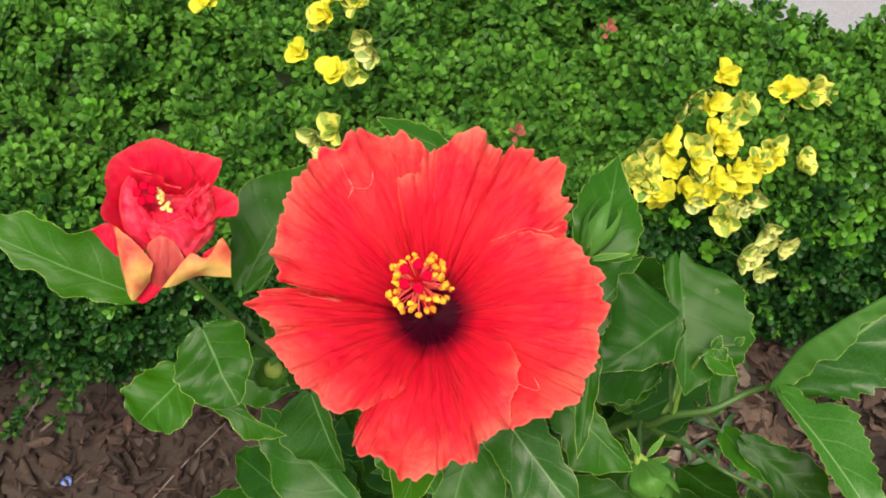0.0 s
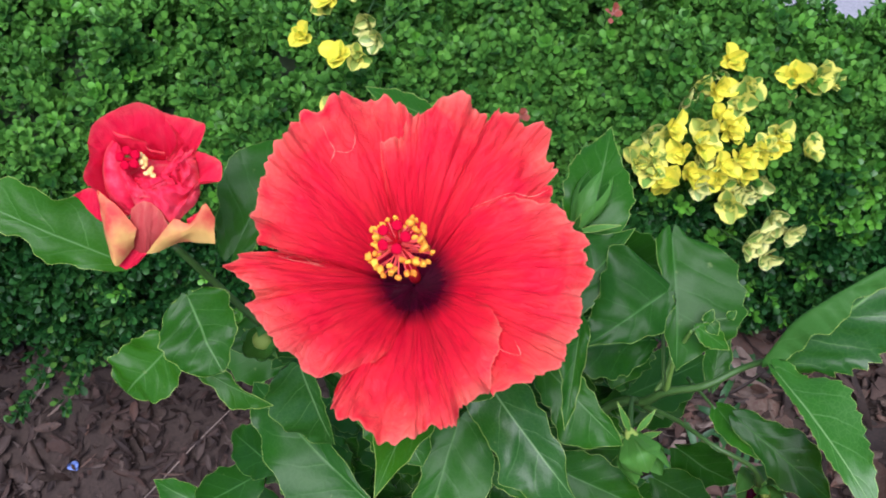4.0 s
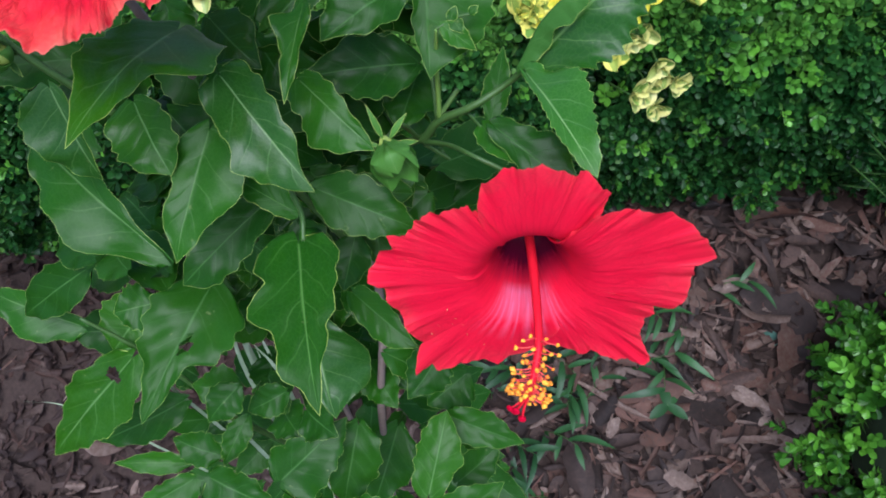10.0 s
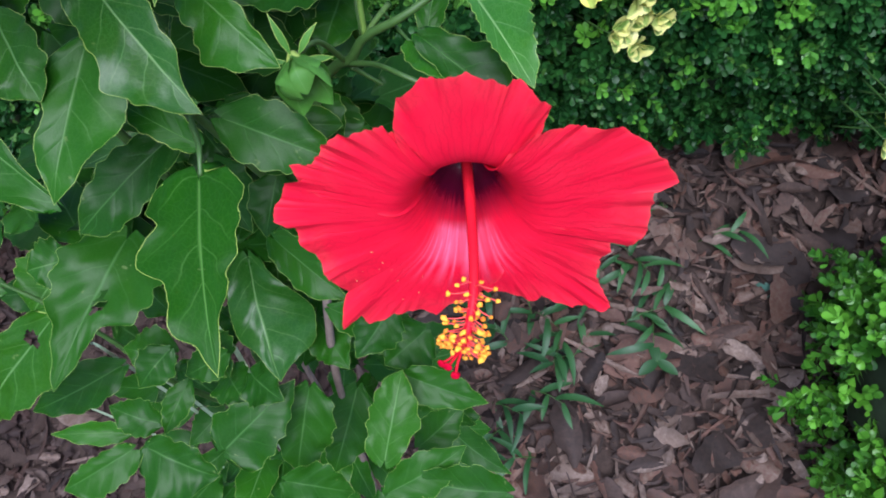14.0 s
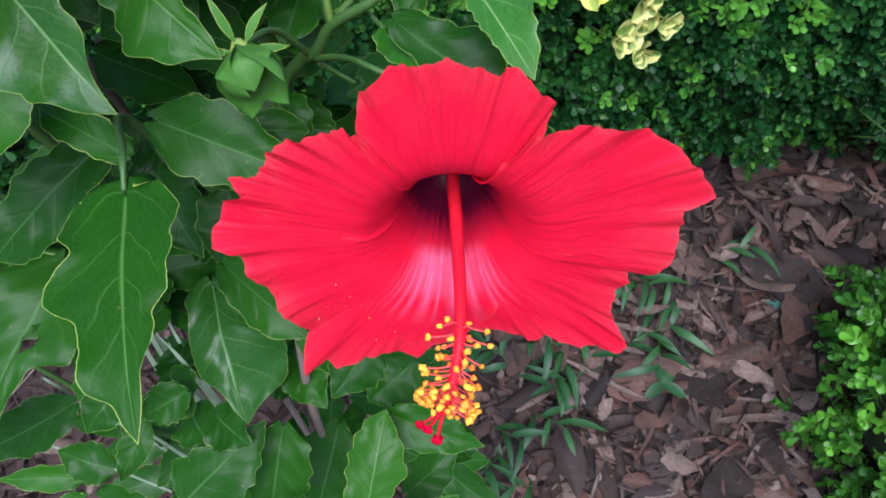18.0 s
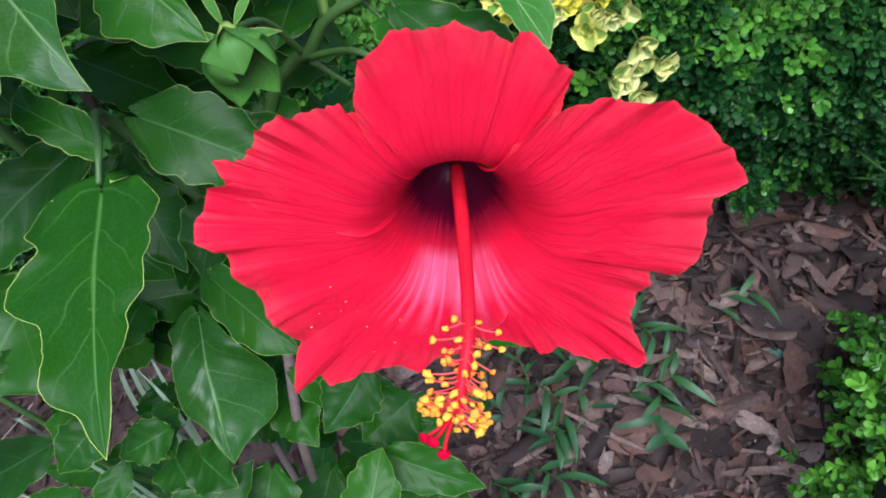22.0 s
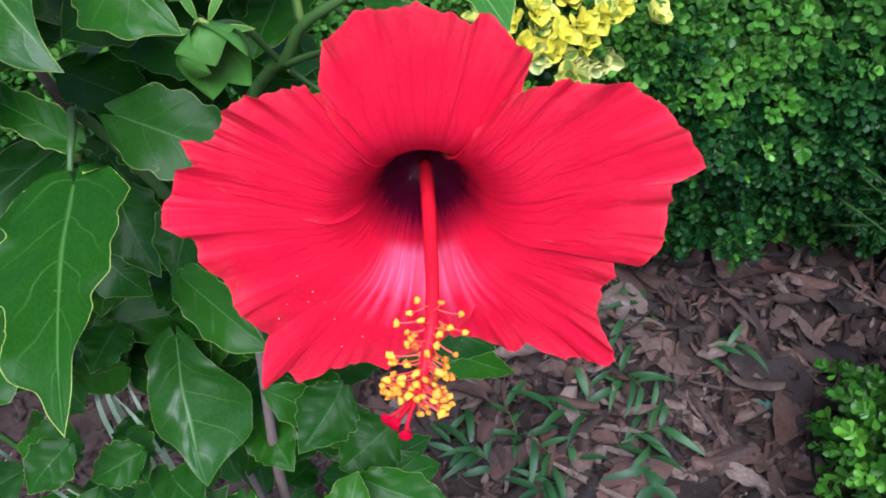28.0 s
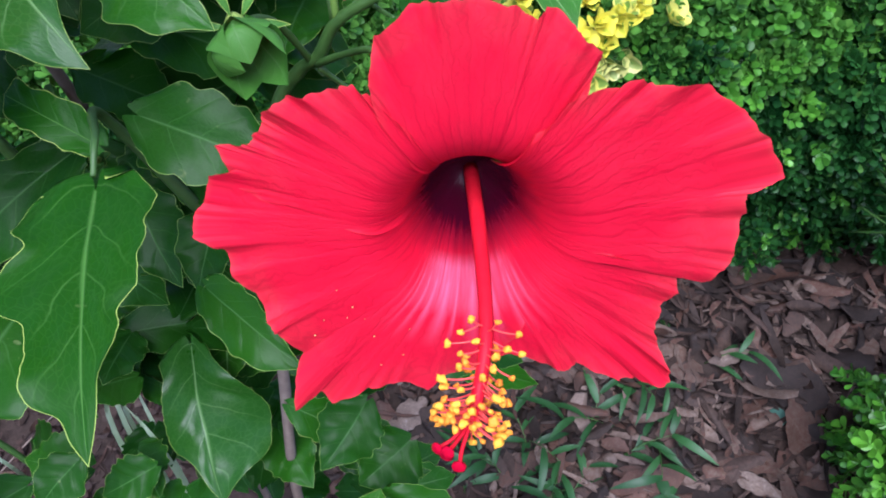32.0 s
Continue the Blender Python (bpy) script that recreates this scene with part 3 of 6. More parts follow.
shrub = thing("hibiscus_shrub", PLANT, "hibiscus shrub with glossy green toothed leaves and red blooms", "shrub")


def grown(name, me, parent=None, label=""):
    """A part of the shrub whose mesh is in world coordinates."""
    ob = part(name, me, parent or shrub, label)
    if parent is None:
        ob.location = -PLANT
    return ob


leaf_count = [0]


OUTLINE = {
    "pointed": ((0, 0.34), (0.05, 0.66), (0.14, 0.88), (0.27, 1.0), (0.42, 0.93), (0.55, 0.76), (0.68, 0.54), (0.80, 0.32), (0.90, 0.17), (0.96, 0.08), (1, 0.0)),
    "round": ((0, 0.36), (0.05, 0.66), (0.15, 0.88), (0.30, 1.0), (0.46, 0.99), (0.62, 0.86), (0.75, 0.66), (0.86, 0.43), (0.94, 0.24), (0.98, 0.12), (1, 0.0)),
    "lobed": ((0, 0.42), (0.03, 0.66), (0.08, 0.82), (0.18, 0.98), (0.26, 0.92), (0.36, 1.0), (0.45, 0.86), (0.55, 0.72), (0.62, 0.66), (0.70, 0.45), (0.76, 0.43), (0.84, 0.28), (0.92, 0.18), (0.97, 0.09), (1, 0.0)),
    "drawn": ((0, 0.20), (0.05, 0.48), (0.13, 0.76), (0.26, 0.96), (0.40, 1.0), (0.54, 0.88), (0.66, 0.66), (0.77, 0.44), (0.86, 0.26), (0.94, 0.12), (1, 0.0)),
    "oval": ((0, 0.24), (0.05, 0.54), (0.14, 0.82), (0.28, 0.99), (0.44, 0.98), (0.60, 0.84), (0.73, 0.62), (0.84, 0.38), (0.92, 0.19), (0.97, 0.08), (1, 0.0)),
    "slim": ((0, 0.10), (0.08, 0.45), (0.20, 0.80), (0.34, 1.0), (0.50, 0.96), (0.65, 0.76), (0.78, 0.50), (0.88, 0.28), (0.95, 0.12), (0.98, 0.05), (1, 0.0)),
}


def profile(table, u):
    """The table's value at u, along a smooth curve through its points."""
    for k, ((u0, w0), (u1, w1)) in enumerate(zip(table, table[1:])):
        if u <= u1:
            (ua, wa), (ub, wb) = table[max(k - 1, 0)], table[min(k + 2, len(table) - 1)]
            h = u1 - u0
            m0 = (w1 - wa) / (u1 - ua) * h
            m1 = (wb - w0) / (ub - u0) * h
            if k == 0:
                m0 = 2.0 * (w1 - w0)
            lim = 3 * abs(w1 - w0) + 0.15 * (w0 + w1)
            m0, m1 = max(-lim, min(lim, m0)), max(-lim, min(lim, m1))
            t = (u - u0) / h
            return max(0.0, w0 * (2 * t ** 3 - 3 * t * t + 1) + m0 * (t ** 3 - 2 * t * t + t) + w1 * (3 * t * t - 2 * t ** 3) + m1 * (t ** 3 - t * t))
    return 0.0


def leaf_mesh(kind, base, tip, width=0.0, roll=0.0, arch=0.10, mat=None, rows=49, cols=15, ripple=0.06, wave=0.06, teeth=0.045, cup=0.16, form="pointed", droop=0.10, hole=None, left=None, right=None, ears=1.0):
    """A leaf blade from base to tip: a lobed, toothed outline, a folded midrib, puckers between the veins, wavy edges
    and a drooping tip.
    left, right: the half width in mm at shares of the length, shaped to fit the camera's view."""
    leaf_count[0] += 1
    rng = random.Random(leaf_count[0] * 7 + 3)
    base, tip = Vector(base), Vector(tip)
    way = tip - base
    length = way.length
    way.normalize()
    face = (TOWARDS - way * TOWARDS.dot(way)).normalized()
    face = Matrix.Rotation(radians(roll), 3, way) @ face
    side = way.cross(face)
    ph = [rng.uniform(0, 6.28) for _ in range(6)]
    bend = 0.0 if left else rng.uniform(-0.05, 0.05)
    teeth_n = max(5, round(length / 0.0075)) + rng.randrange(3)
    lobe_n = rng.uniform(4.0, 6.0)
    if left:
        tables = [((0, 0.30 * t[0][1]), *(((0.012, 0.68 * t[0][1]),) if t[0][0] > 0.02 else ()), *t, (1, 0.0)) for t in (left, right)]
        span = sum(max(w for _, w in t) for t in tables) * 0.001
    else:
        tables = [tuple((u, w * width * 500) for u, w in OUTLINE[form])] * 2
        span = width
    verts, uvs, rims, turned = [], [], [], set()
    for r in range(rows):
        u = r / (rows - 1)
        for c in range(cols):
            v = 2 * c / (cols - 1) - 1
            s = 1 if v > 0 else 0
            half = profile(tables[s], u) * 0.001
            full = min(1.0, half / (0.4 * span))
            out = max(0, abs(v) - 0.5) / 0.5
            # blunt lobes, and forward-pointing teeth on them
            saw = (u * teeth_n + ph[s]) % 1.0
            tooth = saw ** 1.4 if saw < 0.82 else 0.757 * (1 - saw) / 0.18
            rag = wave * math.sin(6.283 * u * lobe_n + ph[s] + 1.5 * math.sin(u * 5 + ph[2 + s])) + teeth * (tooth - 0.4)
            half += span * 0.5 * rag * out * full * min(1.0, 6 * u) * min(1, 5 * (1 - u))
            x = v * half
            av = abs(v)
            vein = u * 5.0 - 1.3 * av + 0.35 * s
            z = cup * av ** 1.25 * half
            z += 0.008 * span * math.cos(6.283 * vein) * math.sin(math.pi * min(1, av * 1.05)) * full
            z += 0.055 * span * noise.noise((u * 3.4, v * 1.6, ph[0] * 9)) * full
            z += ripple * span * av ** 2.5 * math.sin(u * 17 + ph[4 + s] + 1.2 * math.sin(u * 7)) * full
            if kind == "folded" and v < 0:
                # this half turns up and back over the blade, its edge free
                flat, bow = half * 0.36, half * 0.07
                over = av * half - flat
                if over > 0:
                    th = min(over / bow, 2.9)
                    rest = max(0.0, over - bow * 2.9) * (1 + 0.22 * math.sin(u * 23) + 0.10 * math.sin(u * 51))
                    x = -(flat + bow * math.sin(th) - rest * (0.86 + 0.10 * math.sin(u * 11)))
                    z += bow * (1 - math.cos(th)) + rest * (0.22 + 0.10 * math.sin(u * 15 + 1))
                    if th > 1.4:
                        turned.add(len(verts))
            z += arch * length * (2 * u * (1 - u)) - droop * length * max(0, u - 0.7) ** 2 * 3
            back = ears * 0.085 * length * math.sin(2.75 * av) * max(0, 1 - u * 3.5) ** 1.5
            verts.append(base + way * (u * length - back) + side * (x + bend * length * u * (1 - u) * 2) + face * z)
            uvs.append((u, (v + 1) / 2))
            rims.append((half * (1 - av) * 1000, min(u, 1 - u) * length * 1000))
    faces = grid_faces(rows, cols)
    if hole:
        hu, hv, ru, rv = hole
        def eaten(i):
            u, v = uvs[i]
            return ((u - hu) / ru) ** 2 + ((2 * v - 1 - hv) / rv) ** 2 < 1 + 0.9 * noise.noise((u * 20, v * 14, 3))
        faces = [f for f in faces if not all(eaten(i) for i in f)]
    me = mesh_of("leaf", verts, faces, mat or LEAF[kind], uvs, True, rims)
    if turned:
        me.materials.append(LEAF_UNDER)
        for poly, f in zip(me.polygons, faces):
            poly.material_index = int(all(i in turned for i in f))
    return me


def leaf(kind, base, tip, width=0.0, roll=0.0, **more):
    forms = {"broad": ("round", "oval", "oval"), "bright": ("lobed", "oval"), "dark": ("drawn", "oval", "oval"), "plain": ("drawn", "oval", "drawn"), "sheen": ("drawn",), "lit": ("drawn",), "folded": ("oval",)}[kind]
    more.setdefault("form", forms[leaf_count[0] % len(forms)])
    return grown("leaf", leaf_mesh(kind, base, tip, width, roll, **more))


leaf("broad", (-0.116, 0.265, 1.104), (-0.183, 0.280, 1.140), left=((0.13, 8), (0.41, 13), (0.49, 7), (0.64, 8), (0.78, 3)), right=((0.14, 20), (0.30, 23), (0.48, 15), (0.63, 17), (0.79, 13)), cup=0.12)
leaf("dark", (-0.070, 0.285, 1.081), (-0.037, 0.350, 1.102), left=((0.11, 13), (0.39, 24), (0.57, 23), (0.76, 16), (0.85, 6)), right=((0.14, 9), (0.42, 11), (0.76, 8)), cup=0.08)
leaf("plain", (0.034, 0.331, 1.124), (-0.005, 0.360, 1.121), 0.014, 0)
leaf("broad", (-0.082, 0.248, 1.098), (-0.064, 0.216, 1.085), left=((0.03, 10), (0.18, 18), (0.56, 16), (0.89, 6)), right=((0.03, 9), (0.16, 17), (0.58, 19), (0.92, 10)), cup=0.06, wave=0.03)
leaf("broad", (-0.098, 0.243, 1.063), (-0.126, 0.228, 1.040), left=((0.18, 14), (0.52, 17), (0.84, 9)), right=((0.14, 13), (0.69, 17), (0.96, 11)), cup=0.1, wave=0.03)
leaf("broad", (-0.081, 0.228, 1.064), (-0.049, 0.218, 1.045), left=((0.24, 6), (0.55, 1), (0.80, 1)), right=((0.23, 5), (0.52, 9), (0.79, 5)), cup=0.2)
leaf("plain", (0.109, 0.299, 1.076), (0.125, 0.358, 1.091), left=((0.32, 18), (0.64, 14), (0.84, 5)), right=((0.18, 18), (0.45, 16), (0.72, 6)), cup=0.2, teeth=0.10, wave=0.03)
leaf("dark", (0.081, 0.250, 1.057), (0.133, 0.300, 1.077), left=((0.21, 14), (0.47, 23), (0.68, 27), (0.77, 12), (0.87, 6)), right=((0.23, 10), (0.46, 9), (0.62, 6), (0.79, 2)), cup=0.10, arch=0.04)
leaf("dark", (0.146, 0.270, 1.062), (0.104, 0.247, 1.048), left=((0.10, 10), (0.29, 14), (0.61, 10), (0.81, 4)), right=((0.03, 17), (0.13, 33), (0.36, 29), (0.68, 15), (0.85, 9)), cup=0.12)
leaf("dark", (0.158, 0.314, 1.050), (0.158, 0.251, 1.013), left=((0.06, 10), (0.11, 24), (0.33, 34), (0.54, 36), (0.75, 28), (0.87, 14), (0.94, 5)), right=((0.04, 9), (0.39, 7), (0.60, 8), (0.85, 4)), cup=0.10)
leaf("folded", (0.213, 0.258, 1.013), (0.290, 0.295, 1.079), left=((0.05, 14), (0.2, 28), (0.4, 26), (0.6, 20), (0.8, 10), (0.92, 5)), right=((0.1, 16), (0.25, 28), (0.36, 29), (0.5, 26), (0.68, 19), (0.85, 9)), wave=0.04, teeth=0.22, cup=0.10, cols=31, rows=81)
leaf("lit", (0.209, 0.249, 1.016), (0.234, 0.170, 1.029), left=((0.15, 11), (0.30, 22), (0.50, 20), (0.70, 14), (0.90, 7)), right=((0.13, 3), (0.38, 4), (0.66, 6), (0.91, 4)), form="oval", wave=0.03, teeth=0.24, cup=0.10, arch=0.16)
leaf("plain", (0.100, 0.246, 1.074), (0.090, 0.199, 1.057), left=((0.03, 3), (0.14, 5), (0.46, 4), (0.78, 3)), right=((0.16, 5), (0.25, 12), (0.50, 6), (0.80, 3)), cup=0.35, ripple=0.14)
leaf("plain", (0.089, 0.250, 1.018), (0.127, 0.214, 1.001), left=((0.19, 10), (0.40, 9), (0.60, 6), (0.83, 4)), right=((0.30, 15), (0.53, 21), (0.73, 16), (0.88, 7)), cup=0.2)
leaf("sheen", (0.055, 0.231, 1.044), (0.099, 0.177, 1.018), left=((0.07, 14), (0.29, 15), (0.49, 12), (0.69, 9), (0.85, 2)), right=((0.19, 17), (0.39, 16), (0.58, 23), (0.73, 17), (0.89, 9)), cup=0.22)
leaf("plain", (0.041, 0.226, 1.009), (0.019, 0.169, 0.971), left=((0.03, 17.3), (0.33, 26.2), (0.52, 22.3), (0.69, 12.5), (0.85, 7.6)), right=((0.07, 10.6), (0.27, 17.7), (0.43, 10.7), (0.72, 11.4), (0.88, 3.9)), cup=0.10, wave=0.02)
leaf("broad", (0.035, 0.250, 1.057), (0.007, 0.160, 1.083), left=((0.03, 18), (0.12, 30), (0.36, 29), (0.48, 12), (0.60, 13), (0.78, 8)), right=((0.07, 14), (0.41, 23), (0.63, 17), (0.81, 8)), cup=0.08, arch=0.16)
leaf("plain", (-0.005, 0.203, 0.929), (-0.087, 0.277, 0.954), left=((0.13, 14), (0.31, 30), (0.55, 27), (0.72, 21), (0.90, 11)), right=((0.17, 3), (0.41, 10), (0.62, 12), (0.89, 8)), cup=0.14)
leaf("dark", (0.056, 0.231, 0.935), (0.003, 0.191, 0.910), left=((0.18, 12), (0.45, 16), (0.82, 14)), right=((0.19, 13), (0.50, 15), (0.83, 9)), cup=0.18)
leaf("plain", (-0.141, 0.265, 0.726), (-0.217, 0.293, 0.743), left=((0.16, 18), (0.43, 25), (0.71, 17)), right=((0.23, 9), (0.54, 12), (0.77, 10)))
leaf("broad", (-0.068, 0.262, 0.768), (-0.101, 0.229, 0.748), left=((0.17, 11), (0.52, 17), (0.84, 12)), right=((0.08, 19), (0.53, 27), (0.83, 16)))
leaf("dark", (0.147, 0.302, 0.978), (0.091, 0.292, 0.973), 0.040, 0)
leaf("dark", (0.150, 0.314, 0.951), (0.136, 0.277, 0.939), 0.038, 0)
leaf("plain", (0.1864, 0.2452, 0.9790), (0.2010, 0.2115, 0.9879), 0.016, 0, form="round", cup=0.2)
leaf("dark", (0.192, 0.232, 0.993), (0.237, 0.192, 0.978), left=((0.17, 10), (0.51, 17), (0.84, 7)), right=((0.29, 8), (0.56, 13), (0.84, 8)), cup=0.12)
leaf("dark", (0.091, 0.219, 0.962), (0.149, 0.197, 0.947), 0.034, 0)
leaf("plain", (0.1937, 0.2713, 0.9527), (0.2045, 0.3167, 0.9697), 0.017, 0)
leaf("broad", (0.002, 0.242, 1.016), (0.022, 0.203, 1.003), left=((0.08, 9), (0.43, 15), (0.86, 9)), right=((0.20, 19), (0.44, 20), (0.77, 14)))
leaf("sheen", (-0.044, 0.254, 1.017), (-0.030, 0.229, 0.967), left=((0.09, 6), (0.39, 5), (0.74, 3)), right=((0.07, 18), (0.28, 25), (0.59, 19), (0.80, 12)), cup=0.1)
leaf("sheen", (0.020, 0.275, 0.880), (-0.027, 0.269, 0.862), 0.017, 0)
leaf("bright", (0.082, 0.183, 0.962), (0.095, 0.086, 0.959), left=((0.004, 12.0), (0.02, 15.0), (0.06, 18.0), (0.12, 21.8), (0.19, 21.9), (0.25, 19.4), (0.30, 20.2), (0.36, 17.0), (0.47, 16.0), (0.54, 10.4), (0.60, 10.8), (0.68, 9.2), (0.76, 5.4), (0.85, 4.0), (0.93, 2.4)), right=((0.004, 14.0), (0.02, 20.0), (0.05, 23.5), (0.12, 25.0), (0.17, 24.0), (0.23, 18.8), (0.30, 25.4), (0.37, 29.8), (0.44, 28.6), (0.52, 18.6), (0.58, 17.0), (0.66, 15.8), (0.75, 16.6), (0.80, 14.8), (0.85, 7.4), (0.93, 4.0)), cup=0.08, wave=0.0, teeth=0.03, ripple=0.05, ears=1.1, cols=21, rows=81)
leaf("bright", (0.080, 0.203, 0.964), (0.047, 0.221, 0.974), left=((0.22, 7), (0.54, 7), (0.81, 7)), right=((0.36, 9), (0.72, 7), (0.95, 7)), cup=0.15)
leaf("dark", (-0.005, 0.234, 0.830), (-0.050, 0.146, 0.803), left=((0.03, 20), (0.14, 35), (0.45, 28), (0.55, 12), (0.75, 9)), right=((0.08, 22), (0.25, 30), (0.52, 26), (0.67, 14), (0.92, 5)), rows=101, cols=51, hole=(0.42, -0.15, 0.09, 0.15))
leaf("broad", (-0.083, 0.218, 0.755), (-0.167, 0.171, 0.676), left=((0.03, 17), (0.26, 29), (0.61, 21)), right=((0.13, 18), (0.35, 24), (0.62, 14)), rows=61, cols=31, hole=(0.16, 0.1, 0.05, 0.35))
leaf("sheen", (0.0483, 0.2699, 0.7302), (0.0678, 0.1825, 0.6982), left=((0.05, 10), (0.15, 14), (0.30, 24), (0.42, 34), (0.52, 41), (0.62, 42), (0.77, 36), (0.85, 22), (0.93, 9)), right=((0.03, 17), (0.08, 20), (0.17, 18), (0.30, 22), (0.47, 21.5), (0.63, 17.5), (0.72, 11), (0.88, 5.5)), cup=0.16, arch=0.14, wave=0.0, teeth=0.03, rows=61, cols=31)
leaf("dark", (0.106, 0.182, 0.905), (0.143, 0.148, 0.897), left=((0.15, 9), (0.45, 9), (0.81, 3)), right=((0.14, 9), (0.51, 12), (0.79, 9)))
leaf("dark", (0.017, 0.151, 0.648), (0.074, 0.194, 0.672), left=((0.03, 16), (0.16, 24), (0.54, 15)), right=((0.07, 28), (0.39, 27), (0.73, 17)))
leaf("dark", (-0.063, 0.161, 0.630), (-0.120, 0.136, 0.616), left=((0.27, 19), (0.69, 18)), right=((0.33, 11), (0.69, 9)))
leaf("dark", (-0.042, 0.155, 0.650), (0.010, 0.132, 0.637), left=((0.16, 16), (0.57, 16), (0.89, 7)), right=((0.03, 18), (0.28, 33), (0.70, 25)))
leaf("broad", (0.140, 0.129, 0.659), (0.158, 0.187, 0.692), left=((0.11, 15), (0.48, 18), (0.87, 12)), right=((0.26, 15), (0.46, 21), (0.81, 11)))
leaf("dark", (0.161, 0.190, 0.671), (0.222, 0.167, 0.658), left=((0.20, 13), (0.46, 16), (0.80, 7)), right=((0.21, 17), (0.61, 12)))
leaf("dark", (-0.075, 0.228, 0.643), (-0.161, 0.207, 0.608), 0.039, 0)
leaf("dark", (-0.011, 0.210, 0.702), (-0.050, 0.216, 0.705), 0.041, 0)
leaf("dark", (-0.015, 0.205, 0.653), (-0.037, 0.170, 0.633), 0.023, 0)
leaf("dark", (-0.041, 0.179, 0.638), (-0.080, 0.193, 0.646), 0.032, 0)
leaf("plain", (-0.083, 0.190, 0.587), (-0.152, 0.193, 0.588), 0.022, 0)
leaf("dark", (0.142, 0.109, 0.645), (0.202, 0.135, 0.661), 0.035, 0)
leaf("dark", (0.229, 0.103, 0.642), (0.152, 0.119, 0.651), 0.039, 0)
leaf("dark", (0.165, 0.155, 0.603), (0.205, 0.185, 0.620), 0.033, 0)
leaf("plain", (-0.059, 0.246, 0.791), (-0.089, 0.241, 0.788), 0.036, 0)
leaf("dark", (0.082, 0.252, 0.917), (0.144, 0.247, 0.914), left=((0.05, 8), (0.35, 11), (0.76, 10), (0.95, 5)), right=((0.06, 13), (0.21, 26), (0.47, 27), (0.77, 14)), cup=0.12)
leaf("dark", (0.155, 0.213, 0.750), (0.128, 0.182, 0.733), 0.037, 0)
leaf("dark", (0.176, 0.237, 0.649), (0.141, 0.214, 0.636), 0.048, 0)
leaf("dark", (0.081, 0.195, 0.648), (0.063, 0.141, 0.594), 0.052, 0)
leaf("dark", (0.110, 0.220, 0.570), (0.081, 0.160, 0.513), 0.057, 0)
leaf("dark", (0.065, 0.121, 0.652), (0.114, 0.115, 0.626), 0.040, 0)
leaf("plain", (0.113, 0.214, 0.751), (0.152, 0.205, 0.720), 0.024, 0)
leaf("dark", (-0.004, 0.199, 0.734), (-0.030, 0.178, 0.716), 0.030, 0)
leaf("dark", (0.028, 0.206, 0.704), (-0.006, 0.196, 0.690), 0.028, 0)
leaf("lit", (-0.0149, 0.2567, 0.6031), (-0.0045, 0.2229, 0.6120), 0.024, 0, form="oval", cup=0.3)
leaf("dark", (0.039, 0.293, 1.024), (0.066, 0.268, 1.009), 0.033, 0)
leaf("dark", (-0.035, 0.285, 1.007), (-0.097, 0.273, 1.011), 0.030, 0)
leaf("dark", (0.005, 0.270, 0.975), (0.042, 0.232, 0.951), 0.038, 0)
leaf("dark", (0.150, 0.281, 0.994), (0.082, 0.270, 0.998), 0.038, 0)
leaf("dark", (0.060, 0.297, 1.003), (0.080, 0.267, 0.985), 0.029, 0)
leaf("dark", (-0.032, 0.330, 0.988), (-0.027, 0.299, 0.968), 0.028, 0)
leaf("dark", (0.009, 0.321, 0.971), (0.010, 0.296, 0.956), 0.036, 0)
leaf("dark", (-0.007, 0.325, 0.973), (-0.000, 0.301, 0.958), 0.035, 0)
leaf("dark", (-0.043, 0.315, 0.979), (-0.075, 0.283, 0.958), 0.029, 0)
leaf("dark", (0.031, 0.325, 0.985), (-0.000, 0.291, 0.964), 0.033, 0)
leaf("dark", (0.010, 0.313, 0.978), (0.026, 0.284, 0.960), 0.035, 0)
leaf("dark", (0.027, 0.362, 0.961), (0.051, 0.337, 0.946), 0.031, 0)
leaf("dark", (-0.006, 0.356, 0.981), (0.009, 0.319, 0.958), 0.033, 0)
leaf("dark", (0.001, 0.335, 0.991), (0.005, 0.304, 0.972), 0.037, 0)
leaf("dark", (-0.014, 0.300, 0.993), (-0.029, 0.271, 0.975), 0.034, 0)
leaf("dark", (-0.057, 0.348, 0.952), (-0.032, 0.313, 0.931), 0.038, 0)
leaf("dark", (0.007, 0.354, 0.956), (-0.009, 0.331, 0.942), 0.035, 0)
leaf("dark", (0.043, 0.301, 0.982), (0.060, 0.274, 0.965), 0.028, 0)
leaf("dark", (-0.058, 0.336, 0.992), (-0.083, 0.306, 0.973), 0.036, 0)
leaf("dark", (-0.055, 0.324, 0.984), (-0.034, 0.286, 0.960), 0.033, 0)
leaf("dark", (-0.023, 0.335, 1.015), (-0.048, 0.308, 0.997), 0.036, 0)
leaf("dark", (0.058, 0.281, 0.883), (0.034, 0.261, 0.872), 0.037, 0)
leaf("dark", (0.079, 0.264, 0.920), (0.101, 0.239, 0.904), 0.034, 0)
leaf("dark", (0.097, 0.264, 0.873), (0.100, 0.234, 0.853), 0.038, 0)
leaf("dark", (0.133, 0.289, 0.887), (0.146, 0.251, 0.864), 0.031, 0)
leaf("dark", (0.152, 0.267, 0.885), (0.118, 0.241, 0.869), 0.033, 0)
leaf("dark", (0.073, 0.283, 0.884), (0.047, 0.252, 0.865), 0.030, 0)
leaf("dark", (0.091, 0.253, 0.889), (0.104, 0.221, 0.868), 0.025, 0)
leaf("dark", (0.106, 0.222, 0.905), (0.097, 0.194, 0.887), 0.027, 0)
leaf("dark", (0.107, 0.276, 0.903), (0.094, 0.251, 0.888), 0.032, 0)
